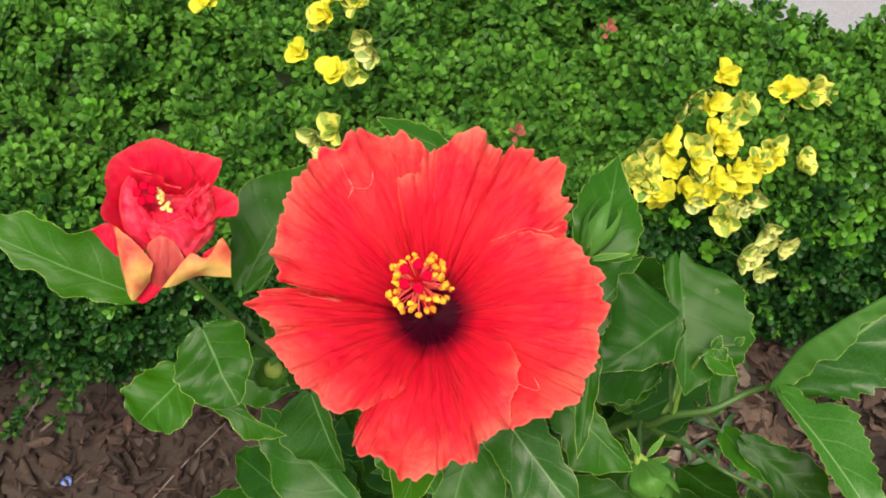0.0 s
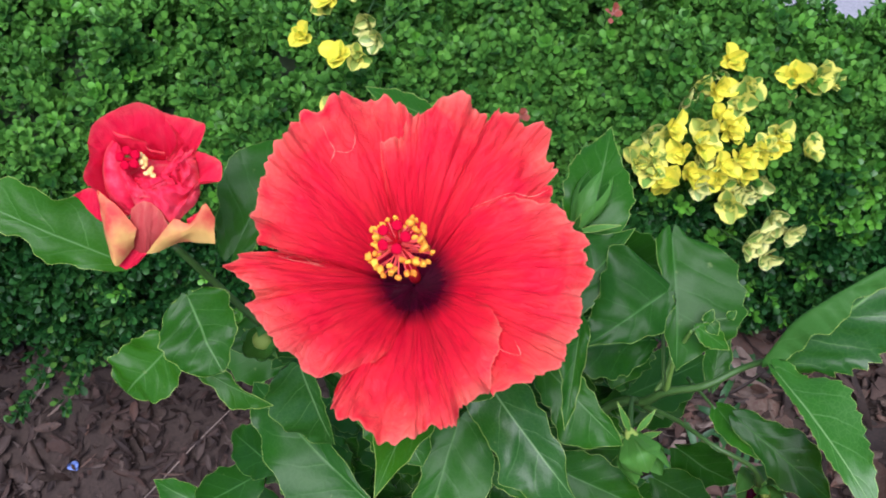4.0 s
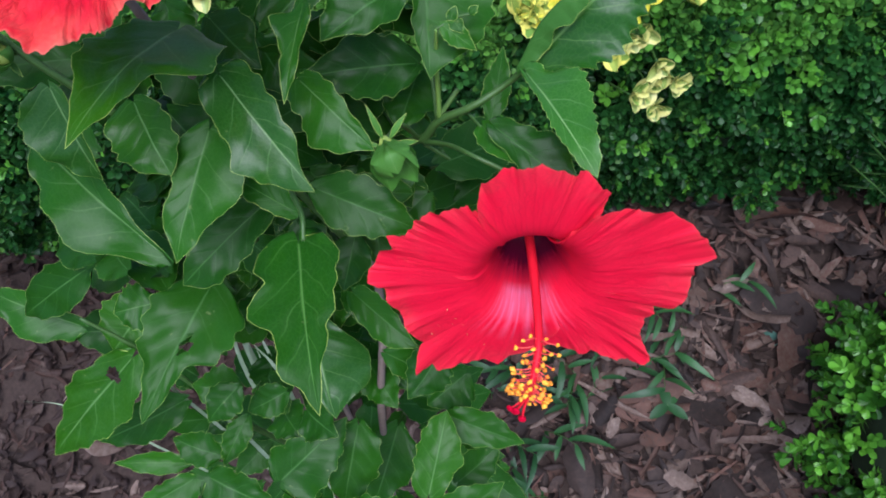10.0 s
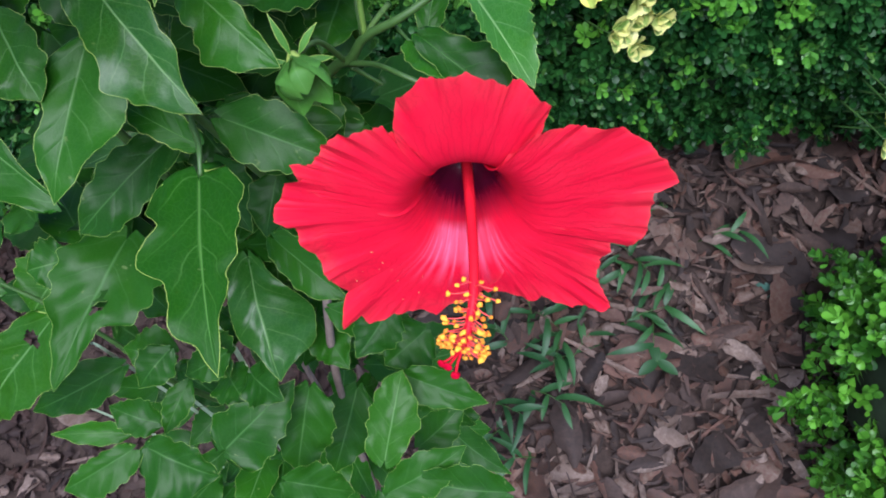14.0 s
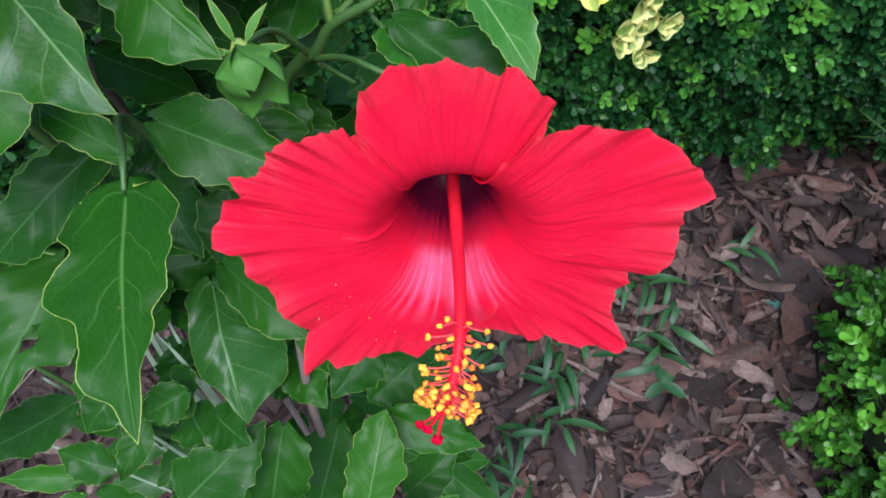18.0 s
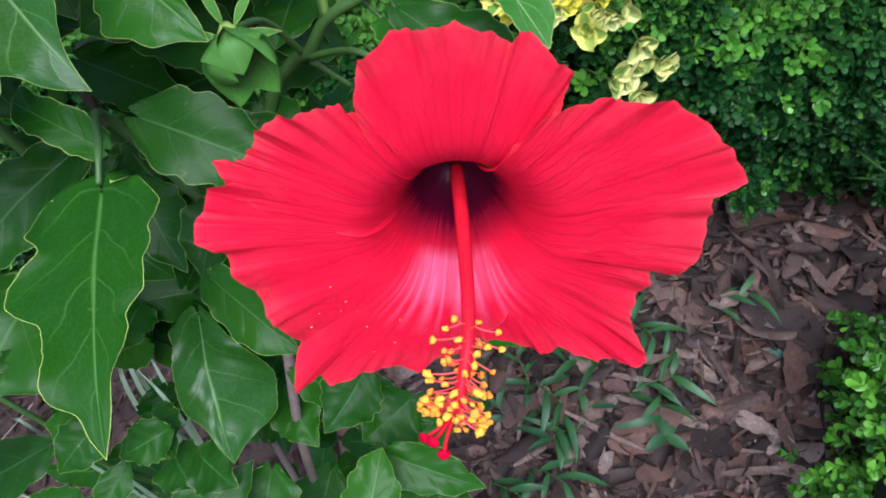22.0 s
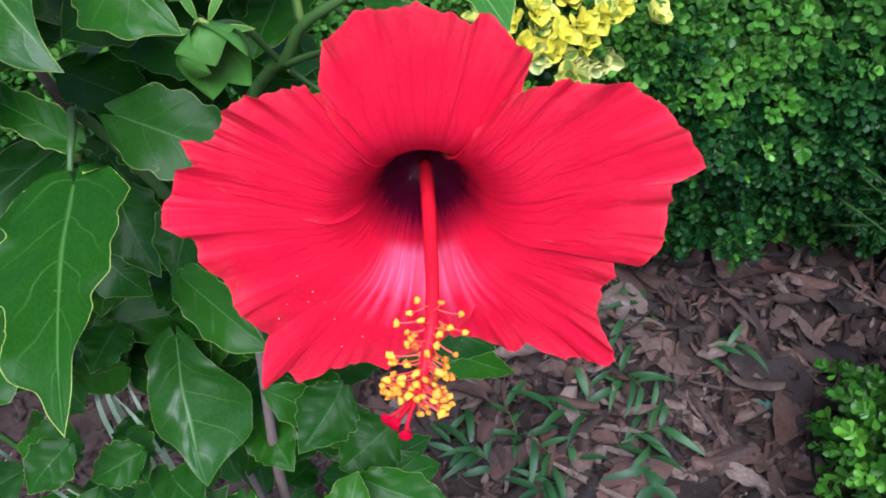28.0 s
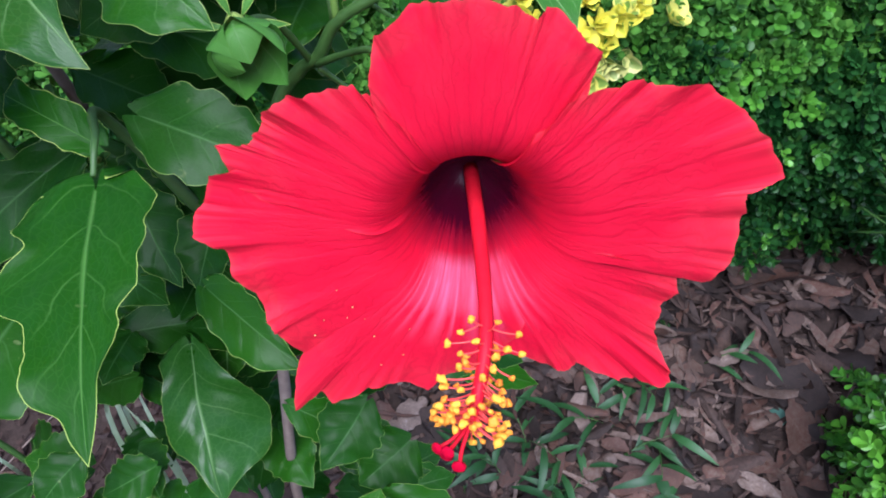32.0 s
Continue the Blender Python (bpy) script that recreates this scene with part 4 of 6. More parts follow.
leaf("dark", (0.070, 0.237, 0.903), (0.088, 0.202, 0.880), 0.032, 0)
leaf("dark", (0.124, 0.271, 0.912), (0.142, 0.248, 0.897), 0.027, 0)
leaf("dark", (0.117, 0.245, 0.907), (0.122, 0.210, 0.885), 0.032, 0)
leaf("dark", (0.135, 0.287, 0.863), (0.111, 0.261, 0.847), 0.035, 0)
leaf("dark", (0.064, 0.256, 0.903), (0.082, 0.237, 0.891), 0.036, 0)
leaf("dark", (0.015, 0.211, 0.653), (0.034, 0.183, 0.658), 0.038, 0)
leaf("dark", (-0.003, 0.275, 0.625), (-0.003, 0.235, 0.620), 0.040, 0)
leaf("dark", (0.013, 0.277, 0.738), (0.002, 0.243, 0.738), 0.033, 0)
leaf("dark", (0.095, 0.234, 0.685), (0.117, 0.195, 0.682), 0.035, 0)
leaf("broad", (0.001, 0.325, 0.711), (-0.025, 0.288, 0.707), 0.033, 0)
leaf("dark", (0.081, 0.287, 0.736), (0.113, 0.244, 0.730), 0.029, 0)
leaf("dark", (0.112, 0.301, 0.574), (0.144, 0.254, 0.566), 0.044, 0)
leaf("broad", (0.007, 0.230, 0.679), (0.025, 0.197, 0.680), 0.037, 0)
leaf("broad", (0.065, 0.293, 0.715), (0.068, 0.252, 0.710), 0.038, 0)
leaf("dark", (0.117, 0.268, 0.649), (0.148, 0.231, 0.648), 0.035, 0)
leaf("dark", (-0.016, 0.309, 0.686), (0.004, 0.275, 0.687), 0.038, 0)
leaf("dark", (-0.049, 0.274, 0.523), (-0.087, 0.240, 0.521), 0.034, 0)
leaf("dark", (0.085, 0.340, 0.576), (0.092, 0.305, 0.576), 0.050, 0)
leaf("dark", (0.032, 0.315, 0.618), (0.017, 0.286, 0.621), 0.034, 0)
leaf("dark", (0.100, 0.253, 0.687), (0.131, 0.210, 0.682), 0.040, 0)
leaf("broad", (0.002, 0.319, 0.731), (-0.001, 0.288, 0.733), 0.034, 0)
leaf("dark", (0.042, 0.198, 0.681), (0.069, 0.171, 0.688), 0.038, 0)
leaf("dark", (-0.058, 0.262, 0.539), (-0.011, 0.226, 0.539), 0.042, 0)
leaf("dark", (0.133, 0.255, 0.702), (0.139, 0.212, 0.696), 0.029, 0)
leaf("dark", (0.019, 0.367, 0.631), (0.034, 0.324, 0.624), 0.034, 0)
leaf("dark", (0.084, 0.284, 0.647), (0.076, 0.256, 0.651), 0.030, 0)
leaf("dark", (0.028, 0.372, 0.622), (0.047, 0.316, 0.607), 0.043, 0)

# small new leaves and stipules along the twigs
leaf("plain", (0.1711, 0.2656, 1.0410), (0.1762, 0.2593, 1.0366), 0.008, rows=15, cols=7)
leaf("plain", (0.1696, 0.2649, 1.0405), (0.1732, 0.2698, 1.0461), 0.006, rows=15, cols=7)
leaf("plain", (0.1652, 0.2633, 1.0395), (0.1835, 0.2553, 1.0277), 0.012, rows=15, cols=7)
leaf("plain", (0.1801, 0.2653, 1.0442), (0.1846, 0.2675, 1.0479), 0.005, rows=15, cols=7)

# shaded leaves deeper in the shrub
rng = random.Random(5)
for k in range(110):
    z = rng.uniform(0.05, 0.88)
    a = rng.uniform(0, 6.28)
    spread = 0.05 + 0.10 * rng.random()
    b = Vector((0.04 + spread * 1.25 * math.cos(a), 0.27 + spread * 0.7 * math.sin(a), z))
    d = Vector((math.cos(a), math.sin(a) * 0.8 - 0.3, rng.uniform(-0.7, 0.25))).normalized()
    if z > 0.5 and b.y + d.y * 0.07 < 0.22:
        b.y, d.y = b.y + 0.06, abs(d.y)
    leaf("dark" if rng.random() < 0.6 else "plain", b, b + d * rng.uniform(0.05, 0.085), rng.uniform(0.03, 0.045), rng.uniform(-30, 30), rows=17, cols=7)

# leaves close round the stems, behind the outer ones
for k in range(120):
    z = rng.uniform(0.66, 1.02)
    b = Vector((rng.uniform(-0.04, 0.16), rng.uniform(0.275, 0.345), z))
    a = rng.uniform(0, 6.28)
    d = Vector((math.cos(a) * 0.8, 0.3 * math.sin(a) + 0.1, rng.uniform(-0.8, -0.1))).normalized()
    leaf("dark", b, b + d * rng.uniform(0.045, 0.075), rng.uniform(0.028, 0.042), rng.uniform(-35, 35), rows=17, cols=7)

# stems
STEM_LINES = (
    ("stem", [(0.09, 0.23, -0.42), (0.085, 0.235, 0.2), (0.098, 0.215, 0.602), (0.114, 0.222, 0.789), (0.112, 0.240, 0.86)], (0.005, 0.0040, 0.0033, 0.0030, 0.0030), STEM_WOOD),
    ("stem", [(0.085, 0.24, 0.1), (0.03, 0.31, 0.6), (0.03, 0.315, 0.86), (0.018, 0.262, 1.05), (0.015, 0.25, 1.086)], (0.004, 0.0030, 0.0028, 0.0026, 0.0025), STEM_WOOD),
    ("branch", [(0.112, 0.235, 0.86), (0.130, 0.268, 0.915), (0.143, 0.270, 0.936), (0.153, 0.264, 0.948), (0.1624, 0.2615, 0.9662), (0.181, 0.258, 0.981), (0.200, 0.263, 0.992), (0.213, 0.260, 1.010)], (0.0034, 0.0032, 0.0030, 0.0028, 0.0026, 0.0021, 0.0018, 0.0016), STEM_GREEN),
    ("cut_stub", [(0.159, 0.266, 0.957), (0.1660, 0.2760, 0.9600), (0.1744, 0.2948, 0.9545)], (0.0018, 0.0015, 0.0017), STEM_PALE),
    ("petiole", [(0.1610, 0.2620, 0.967), (0.1585, 0.285, 1.000), (0.158, 0.312, 1.048)], (0.0013, 0.0011, 0.0011), STEM_GREEN),
    ("pedicel", [(0.1522, 0.2632, 0.9450), (0.1665, 0.2444, 0.9643), (0.1791, 0.2220, 0.9820), (0.200, 0.212, 0.975), (0.2075, 0.206, 0.962)], (0.0017, 0.0014, 0.0013, 0.0015, 0.003), STEM_GREEN),
    ("petiole", [(0.087, 0.176, 0.976), (0.086, 0.191, 0.979), (0.074, 0.229, 0.954), (0.10, 0.225, 0.90)], (0.001, 0.0014, 0.002, 0.003), STEM_GREEN),
    ("twig", [(0.1624, 0.2615, 0.9670), (0.1620, 0.2660, 0.9950), (0.1620, 0.2640, 1.0200), (0.1623, 0.2614, 1.0383)], (0.0017, 0.0014, 0.0012, 0.0008), STEM_PALE),
    ("twig", [(0.1623, 0.2614, 1.0383), (0.1711, 0.2656, 1.0410), (0.1798, 0.2653, 1.0442)], (0.0006, 0.0005, 0.0009), STEM_GREEN),
    ("twig", [(0.1528, 0.2620, 0.9440), (0.1600, 0.2630, 0.9350), (0.1678, 0.2624, 0.9275)], (0.0014, 0.0011, 0.0010), STEM_GREEN),
    ("twig", [(0.1500, 0.2660, 0.9440), (0.1400, 0.2520, 0.9750), (0.1325, 0.2245, 0.9960)], (0.0016, 0.0014, 0.0014), STEM_GREEN),
    ("petiole", [(0.1728, 0.2585, 0.9852), (0.1763, 0.2678, 0.9695), (0.1852, 0.2445, 0.9788)], (0.0006, 0.0011, 0.0008), STEM_GREEN),
    ("branch", [(-0.112, 0.237, 0.79), (-0.082, 0.228, 0.758), (-0.052, 0.218, 0.706), (-0.031, 0.213, 0.635), (0.03, 0.23, 0.45)], (0.0012, 0.0018, 0.002, 0.0025, 0.004), STEM_GREEN),
    ("branch", [(-0.085, 0.262, 1.12), (-0.075, 0.266, 1.079), (-0.055, 0.262, 1.04), (0.0, 0.26, 0.95), (0.03, 0.26, 0.85)], (0.0016, 0.0018, 0.002, 0.0025, 0.003), STEM_GREEN),
)
for k, (name, line, radii, mat) in enumerate(STEM_LINES):
    grown(name, tube(line, radii, mat, 8, 8, 0.06, k))


# ---- flowers ----
def flower_frame(centre, axis, up):
    n = Vector(axis).normalized()
    ey = (Vector(up) - n * Vector(up).dot(n)).normalized()
    ex = ey.cross(n)
    return Vector(centre), ex, ey, n


def petal_height(r, th, deep, mouth, cone, two, power):
    return -deep * math.exp(-((r / mouth) ** power)) + r * (cone + two[0] * math.cos(2 * th) + two[1] * math.sin(2 * th))


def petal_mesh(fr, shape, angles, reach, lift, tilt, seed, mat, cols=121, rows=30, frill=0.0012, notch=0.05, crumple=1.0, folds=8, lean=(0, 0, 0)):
    """A petal that fans out from the flower's middle: its reach in mm at each of the angles, traced to fit the camera's
    view; tilt raises one edge over its neighbour; lean moves the throat.
    """
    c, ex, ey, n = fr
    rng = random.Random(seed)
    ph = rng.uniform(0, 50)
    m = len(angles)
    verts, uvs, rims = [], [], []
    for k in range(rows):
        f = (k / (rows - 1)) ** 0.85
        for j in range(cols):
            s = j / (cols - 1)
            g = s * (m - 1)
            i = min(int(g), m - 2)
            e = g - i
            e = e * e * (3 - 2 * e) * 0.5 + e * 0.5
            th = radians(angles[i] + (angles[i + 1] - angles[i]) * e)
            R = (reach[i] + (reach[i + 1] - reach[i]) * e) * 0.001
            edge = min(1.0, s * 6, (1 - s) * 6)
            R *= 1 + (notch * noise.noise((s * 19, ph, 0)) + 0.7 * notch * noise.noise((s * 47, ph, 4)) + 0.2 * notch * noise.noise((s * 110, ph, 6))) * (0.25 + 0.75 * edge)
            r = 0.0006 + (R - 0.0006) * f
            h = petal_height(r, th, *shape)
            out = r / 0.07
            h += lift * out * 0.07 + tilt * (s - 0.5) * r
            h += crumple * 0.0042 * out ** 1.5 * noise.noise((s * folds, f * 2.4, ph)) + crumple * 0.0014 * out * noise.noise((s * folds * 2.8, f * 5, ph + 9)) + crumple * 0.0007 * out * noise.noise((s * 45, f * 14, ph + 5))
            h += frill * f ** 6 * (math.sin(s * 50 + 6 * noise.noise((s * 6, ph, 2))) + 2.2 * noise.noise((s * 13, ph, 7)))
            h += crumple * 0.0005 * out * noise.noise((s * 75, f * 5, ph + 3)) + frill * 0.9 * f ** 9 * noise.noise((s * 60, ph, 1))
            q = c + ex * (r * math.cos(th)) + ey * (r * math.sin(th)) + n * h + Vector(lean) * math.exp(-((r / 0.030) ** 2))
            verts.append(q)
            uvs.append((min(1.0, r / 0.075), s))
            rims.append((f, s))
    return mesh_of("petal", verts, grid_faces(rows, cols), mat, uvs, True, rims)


def ball(radius, sx=1.0, sy=1.0, sz=1.0, mat=None, name="bead", lump=0.15):
    bm = bmesh.new()
    bmesh.ops.create_icosphere(bm, subdivisions=2, radius=radius)
    for v in bm.verts:
        v.co *= 1 + lump * noise.noise(v.co / radius * 1.7)
        v.co = Vector((v.co.x * sx, v.co.y * sy, v.co.z * sz))
    me = bpy.data.meshes.new(name)
    bm.to_mesh(me)
    bm.free()
    me.polygons.foreach_set("use_smooth", np.ones(len(me.polygons), dtype=bool))
    me.materials.append(mat)
    return me


ANTHER_MESH = [ball(0.00125, 1.25, 0.9, 0.8, ANTHER, "anther", 0.5), ball(0.00145, 1.0, 1.2, 0.85, ANTHER, "anther", 0.6)]
PAD_MESH = ball(0.0021, 1, 1, 0.4, STIGMA_RED, "stigma_pad", 0.1)


def column(flower, fr, line, start, count, reach, seed, pads=5, pad_spread=0.0045, radius=(0.0028, 0.0022, 0.0016), lean=None):
    """The style with its stamens on the outer part, and the pads at its end."""
    grown("style", tube(line, radius, STYLE_RED, 10, 8, 0.03, seed), flower, "glossy red style column")
    pts = smooth_line(line, 16)
    rng = random.Random(seed)
    cuts = [p for p in pts]
    for k in range(count):
        f = start + (0.97 - start) * (k / count) ** 0.8
        i = min(int(f * (len(cuts) - 1)), len(cuts) - 2)
        p = cuts[i]
        way = (cuts[i + 1] - cuts[max(i - 1, 0)]).normalized()
        a = way.orthogonal().normalized()
        d = (Matrix.Rotation(k * 2.4 + rng.uniform(-0.4, 0.4), 3, way) @ a + way * rng.uniform(0.1, 0.55)).normalized()
        q = p + d * reach * rng.uniform(0.65, 1.15)
        grown("filament", tube([p, (p + q) / 2 + way * 0.0006, q], (0.00035, 0.0003, 0.00025), FILAMENT, 5, 3, 0, k), flower)
        ob = grown("anther", ANTHER_MESH[k % 2], flower)
        ob.matrix_local = Matrix.Translation(q) @ Euler((rng.uniform(0, 6), rng.uniform(0, 6), 0)).to_matrix().to_4x4() @ Matrix.Scale(rng.uniform(0.7, 1.05), 4)
    end, way = cuts[-1], Vector(lean).normalized() if lean else (cuts[-1] - cuts[-6]).normalized()
    a = way.orthogonal().normalized()
    for k in range(pads):
        d = Matrix.Rotation(k * 2 * math.pi / pads + 0.4, 3, way) @ a
        q = end + way * (0.009 + 0.002 * rng.random()) + d * pad_spread
        grown("style_arm", tube([end - way * 0.002, (end + q) / 2 + way * 0.001, q], (0.0008, 0.0006, 0.0006), STYLE_RED, 6, 3, 0, k), flower)
        ob = grown("stigma_pad", PAD_MESH, flower)
        ob.matrix_local = Matrix.Translation(q + way * 0.0004) @ turn_to((way + d * 0.35 + Vector((0, -0.5, 0.6))).normalized(), 0).to_4x4()


def throat(fr, deep, mat, top=0.006, foot=0.004):
    c, ex, ey, n = fr
    verts = []
    for k in range(8):
        f = k / 7
        r = foot + (top - foot) * f
        for s in range(16):
            th = 2 * math.pi * s / 16
            verts.append(c + (ex * math.cos(th) + ey * math.sin(th)) * r + n * (-deep - 0.022 + 0.021 * f))
    faces = [(k * 16 + s, k * 16 + (s + 1) % 16, (k + 1) * 16 + (s + 1) % 16, (k + 1) * 16 + s) for k in range(7) for s in range(16)]
    return mesh_of("flower", verts, faces + [tuple(range(16))], mat, [(0, 0)] * len(verts), True, [(0, 0)] * len(verts))


def sepals(flower, fr, deep, length=0.03, count=5, width=0.012, open_=0.35, mat=None):
    c, ex, ey, n = fr
    for k in range(count):
        th = 2 * math.pi * k / count + 0.3
        d = ex * math.cos(th) + ey * math.sin(th)
        b = c - n * (deep + 0.018) + d * 0.003
        me = leaf_mesh("plain", b, b + (n + d * open_).normalized() * length, width, 0, 0.1, mat or SEPAL, 11, 5, 0.02, 0.0, 0.0, 0.3, "slim")
        grown("sepal", me, flower)


shape_one = (0.048, 0.027, 0.089, (0.008, -0.028), 1.8)
fr1 = flower_frame((0.0225, 0.2246, 1.1513), (0.0995, -0.3338, 0.9374), (0.0, 1.0, 0.4))
flower_one = grown("flower", throat((fr1[0] + Vector((0.005, 0.003, 0.006)), *fr1[1:]), 0.048, PETAL_ORANGE), None, "wide open orange-red hibiscus flower with a dark throat")


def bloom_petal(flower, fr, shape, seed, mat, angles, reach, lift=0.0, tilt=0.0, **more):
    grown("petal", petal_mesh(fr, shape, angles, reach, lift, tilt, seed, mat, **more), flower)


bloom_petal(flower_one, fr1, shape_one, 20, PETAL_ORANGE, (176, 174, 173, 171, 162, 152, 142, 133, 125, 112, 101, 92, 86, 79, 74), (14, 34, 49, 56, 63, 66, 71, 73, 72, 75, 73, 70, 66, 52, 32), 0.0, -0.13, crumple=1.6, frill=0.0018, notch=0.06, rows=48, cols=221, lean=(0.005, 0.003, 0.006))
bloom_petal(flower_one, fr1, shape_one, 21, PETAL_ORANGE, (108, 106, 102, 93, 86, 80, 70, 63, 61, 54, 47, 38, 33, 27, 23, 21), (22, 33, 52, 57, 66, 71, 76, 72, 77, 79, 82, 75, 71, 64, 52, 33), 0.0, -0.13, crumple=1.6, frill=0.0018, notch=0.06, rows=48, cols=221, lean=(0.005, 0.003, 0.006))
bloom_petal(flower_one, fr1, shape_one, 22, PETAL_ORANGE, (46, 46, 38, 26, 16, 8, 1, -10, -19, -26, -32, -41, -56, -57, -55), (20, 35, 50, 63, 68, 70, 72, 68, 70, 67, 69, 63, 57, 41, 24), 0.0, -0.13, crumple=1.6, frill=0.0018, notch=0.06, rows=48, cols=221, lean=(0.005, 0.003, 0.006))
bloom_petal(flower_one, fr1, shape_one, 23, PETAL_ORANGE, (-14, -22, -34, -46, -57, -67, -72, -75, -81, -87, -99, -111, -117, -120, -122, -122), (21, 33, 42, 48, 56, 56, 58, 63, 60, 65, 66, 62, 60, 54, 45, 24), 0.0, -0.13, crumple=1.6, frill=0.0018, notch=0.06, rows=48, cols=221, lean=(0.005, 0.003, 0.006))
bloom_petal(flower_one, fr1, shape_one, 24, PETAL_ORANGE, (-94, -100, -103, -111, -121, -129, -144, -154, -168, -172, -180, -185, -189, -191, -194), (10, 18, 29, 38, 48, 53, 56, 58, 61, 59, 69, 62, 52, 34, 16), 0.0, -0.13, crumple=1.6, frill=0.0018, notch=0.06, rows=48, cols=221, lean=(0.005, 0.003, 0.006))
column(flower_one, fr1, [(0.0235, 0.246, 1.115), (0.0225, 0.236, 1.140), (0.0215, 0.226, 1.165), (0.0208, 0.2205, 1.177)], 0.52, 66, 0.0108, 3)
sepals(flower_one, fr1, 0.052, 0.022, 5, 0.012, 0.6)

shape_two = (0.048, 0.0215, 0.050, (0.026, 0.020), 2.6)
fr2 = flower_frame((0.2057, 0.1523, 0.9663), (-0.0400, -0.9710, 0.2500), (0.0, 0.1, 1.0))
flower_two = grown("flower", throat((fr2[0] + Vector((0.0, -0.002, -0.0085)), *fr2[1:]), 0.046, PETAL_RED), None, "open crimson hibiscus flower with a long hanging style")
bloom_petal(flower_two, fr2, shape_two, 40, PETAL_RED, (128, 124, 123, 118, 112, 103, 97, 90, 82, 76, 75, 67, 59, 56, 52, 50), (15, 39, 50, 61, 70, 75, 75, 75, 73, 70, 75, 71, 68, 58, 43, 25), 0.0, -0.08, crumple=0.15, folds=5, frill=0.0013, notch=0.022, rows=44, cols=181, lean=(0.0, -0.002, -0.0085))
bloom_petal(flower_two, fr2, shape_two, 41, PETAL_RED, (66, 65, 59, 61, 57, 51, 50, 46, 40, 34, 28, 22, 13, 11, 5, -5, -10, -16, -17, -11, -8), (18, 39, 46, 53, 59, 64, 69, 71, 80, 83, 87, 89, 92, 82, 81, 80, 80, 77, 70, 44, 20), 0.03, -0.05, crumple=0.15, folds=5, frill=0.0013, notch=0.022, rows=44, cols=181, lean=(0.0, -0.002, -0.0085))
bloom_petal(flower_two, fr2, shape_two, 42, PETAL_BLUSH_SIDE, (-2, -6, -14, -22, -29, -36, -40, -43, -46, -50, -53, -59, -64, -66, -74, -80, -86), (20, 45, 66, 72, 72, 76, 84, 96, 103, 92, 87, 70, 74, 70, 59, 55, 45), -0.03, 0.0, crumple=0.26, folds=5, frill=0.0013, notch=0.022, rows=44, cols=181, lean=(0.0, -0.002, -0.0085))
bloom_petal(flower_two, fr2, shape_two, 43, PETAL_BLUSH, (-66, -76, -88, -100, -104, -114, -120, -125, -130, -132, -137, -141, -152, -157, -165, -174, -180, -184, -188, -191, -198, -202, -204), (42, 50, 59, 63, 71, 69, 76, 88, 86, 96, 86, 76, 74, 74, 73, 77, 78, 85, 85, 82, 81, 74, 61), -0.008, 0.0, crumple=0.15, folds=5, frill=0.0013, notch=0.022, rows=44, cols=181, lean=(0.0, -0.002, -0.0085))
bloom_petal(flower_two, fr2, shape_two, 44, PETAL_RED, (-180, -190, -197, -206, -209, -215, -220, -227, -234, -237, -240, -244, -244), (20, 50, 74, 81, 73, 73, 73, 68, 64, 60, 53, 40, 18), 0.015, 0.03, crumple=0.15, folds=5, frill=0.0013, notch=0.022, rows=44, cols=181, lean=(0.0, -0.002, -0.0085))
column(flower_two, fr2, [(0.2085, 0.192, 0.952), (0.2078, 0.155, 0.959), (0.206, 0.118, 0.960), (0.2015, 0.100, 0.952), (0.1985, 0.0935, 0.9495)], 0.47, 84, 0.0105, 4, 5, 0.0042, lean=(-0.55, -0.75, -0.25))
sepals(flower_two, fr2, 0.052, 0.022, 5, 0.012, 0.6)
# grains of pollen fallen on its lower petals
GRAIN_MESH = ball(0.00045, 1.1, 0.9, 0.8, ANTHER_PALE, "pollen_grain", 0.4)
rng = random.Random(61)
for k in range(10):
    r, th = rng.uniform(0.040, 0.066), radians(rng.uniform(-168, -100))
    h = petal_height(r, th, *shape_two) - 0.008 * r + 0.0006
    ob = grown("pollen_grain", GRAIN_MESH, flower_two)
    ob.matrix_local = Matrix.Translation(fr2[0] + fr2[1] * (r * math.cos(th)) + fr2[2] * (r * math.sin(th)) + fr2[3] * h) @ Matrix.Scale(rng.uniform(0.3, 0.6), 4)


# half-open flower: a cup of outer petals round a crumpled heart
fr3 = flower_frame((-0.0890, 0.2794, 1.1482), (0.16, -0.58, 0.80), (0.0188, 0.8119, 0.5836))
c3, ex3, ey3, n3 = fr3
flower_three = grown("flower", throat(fr3, 0.010, CUP_RED, 0.010, 0.004), None, "half-open crimson hibiscus flower with yellow outer petals")
cup_count = [0]


def along_line(line, s):
    g = s * (len(line) - 1)
    k = min(int(g), len(line) - 2)
    return line[k].lerp(line[k + 1], g - k)


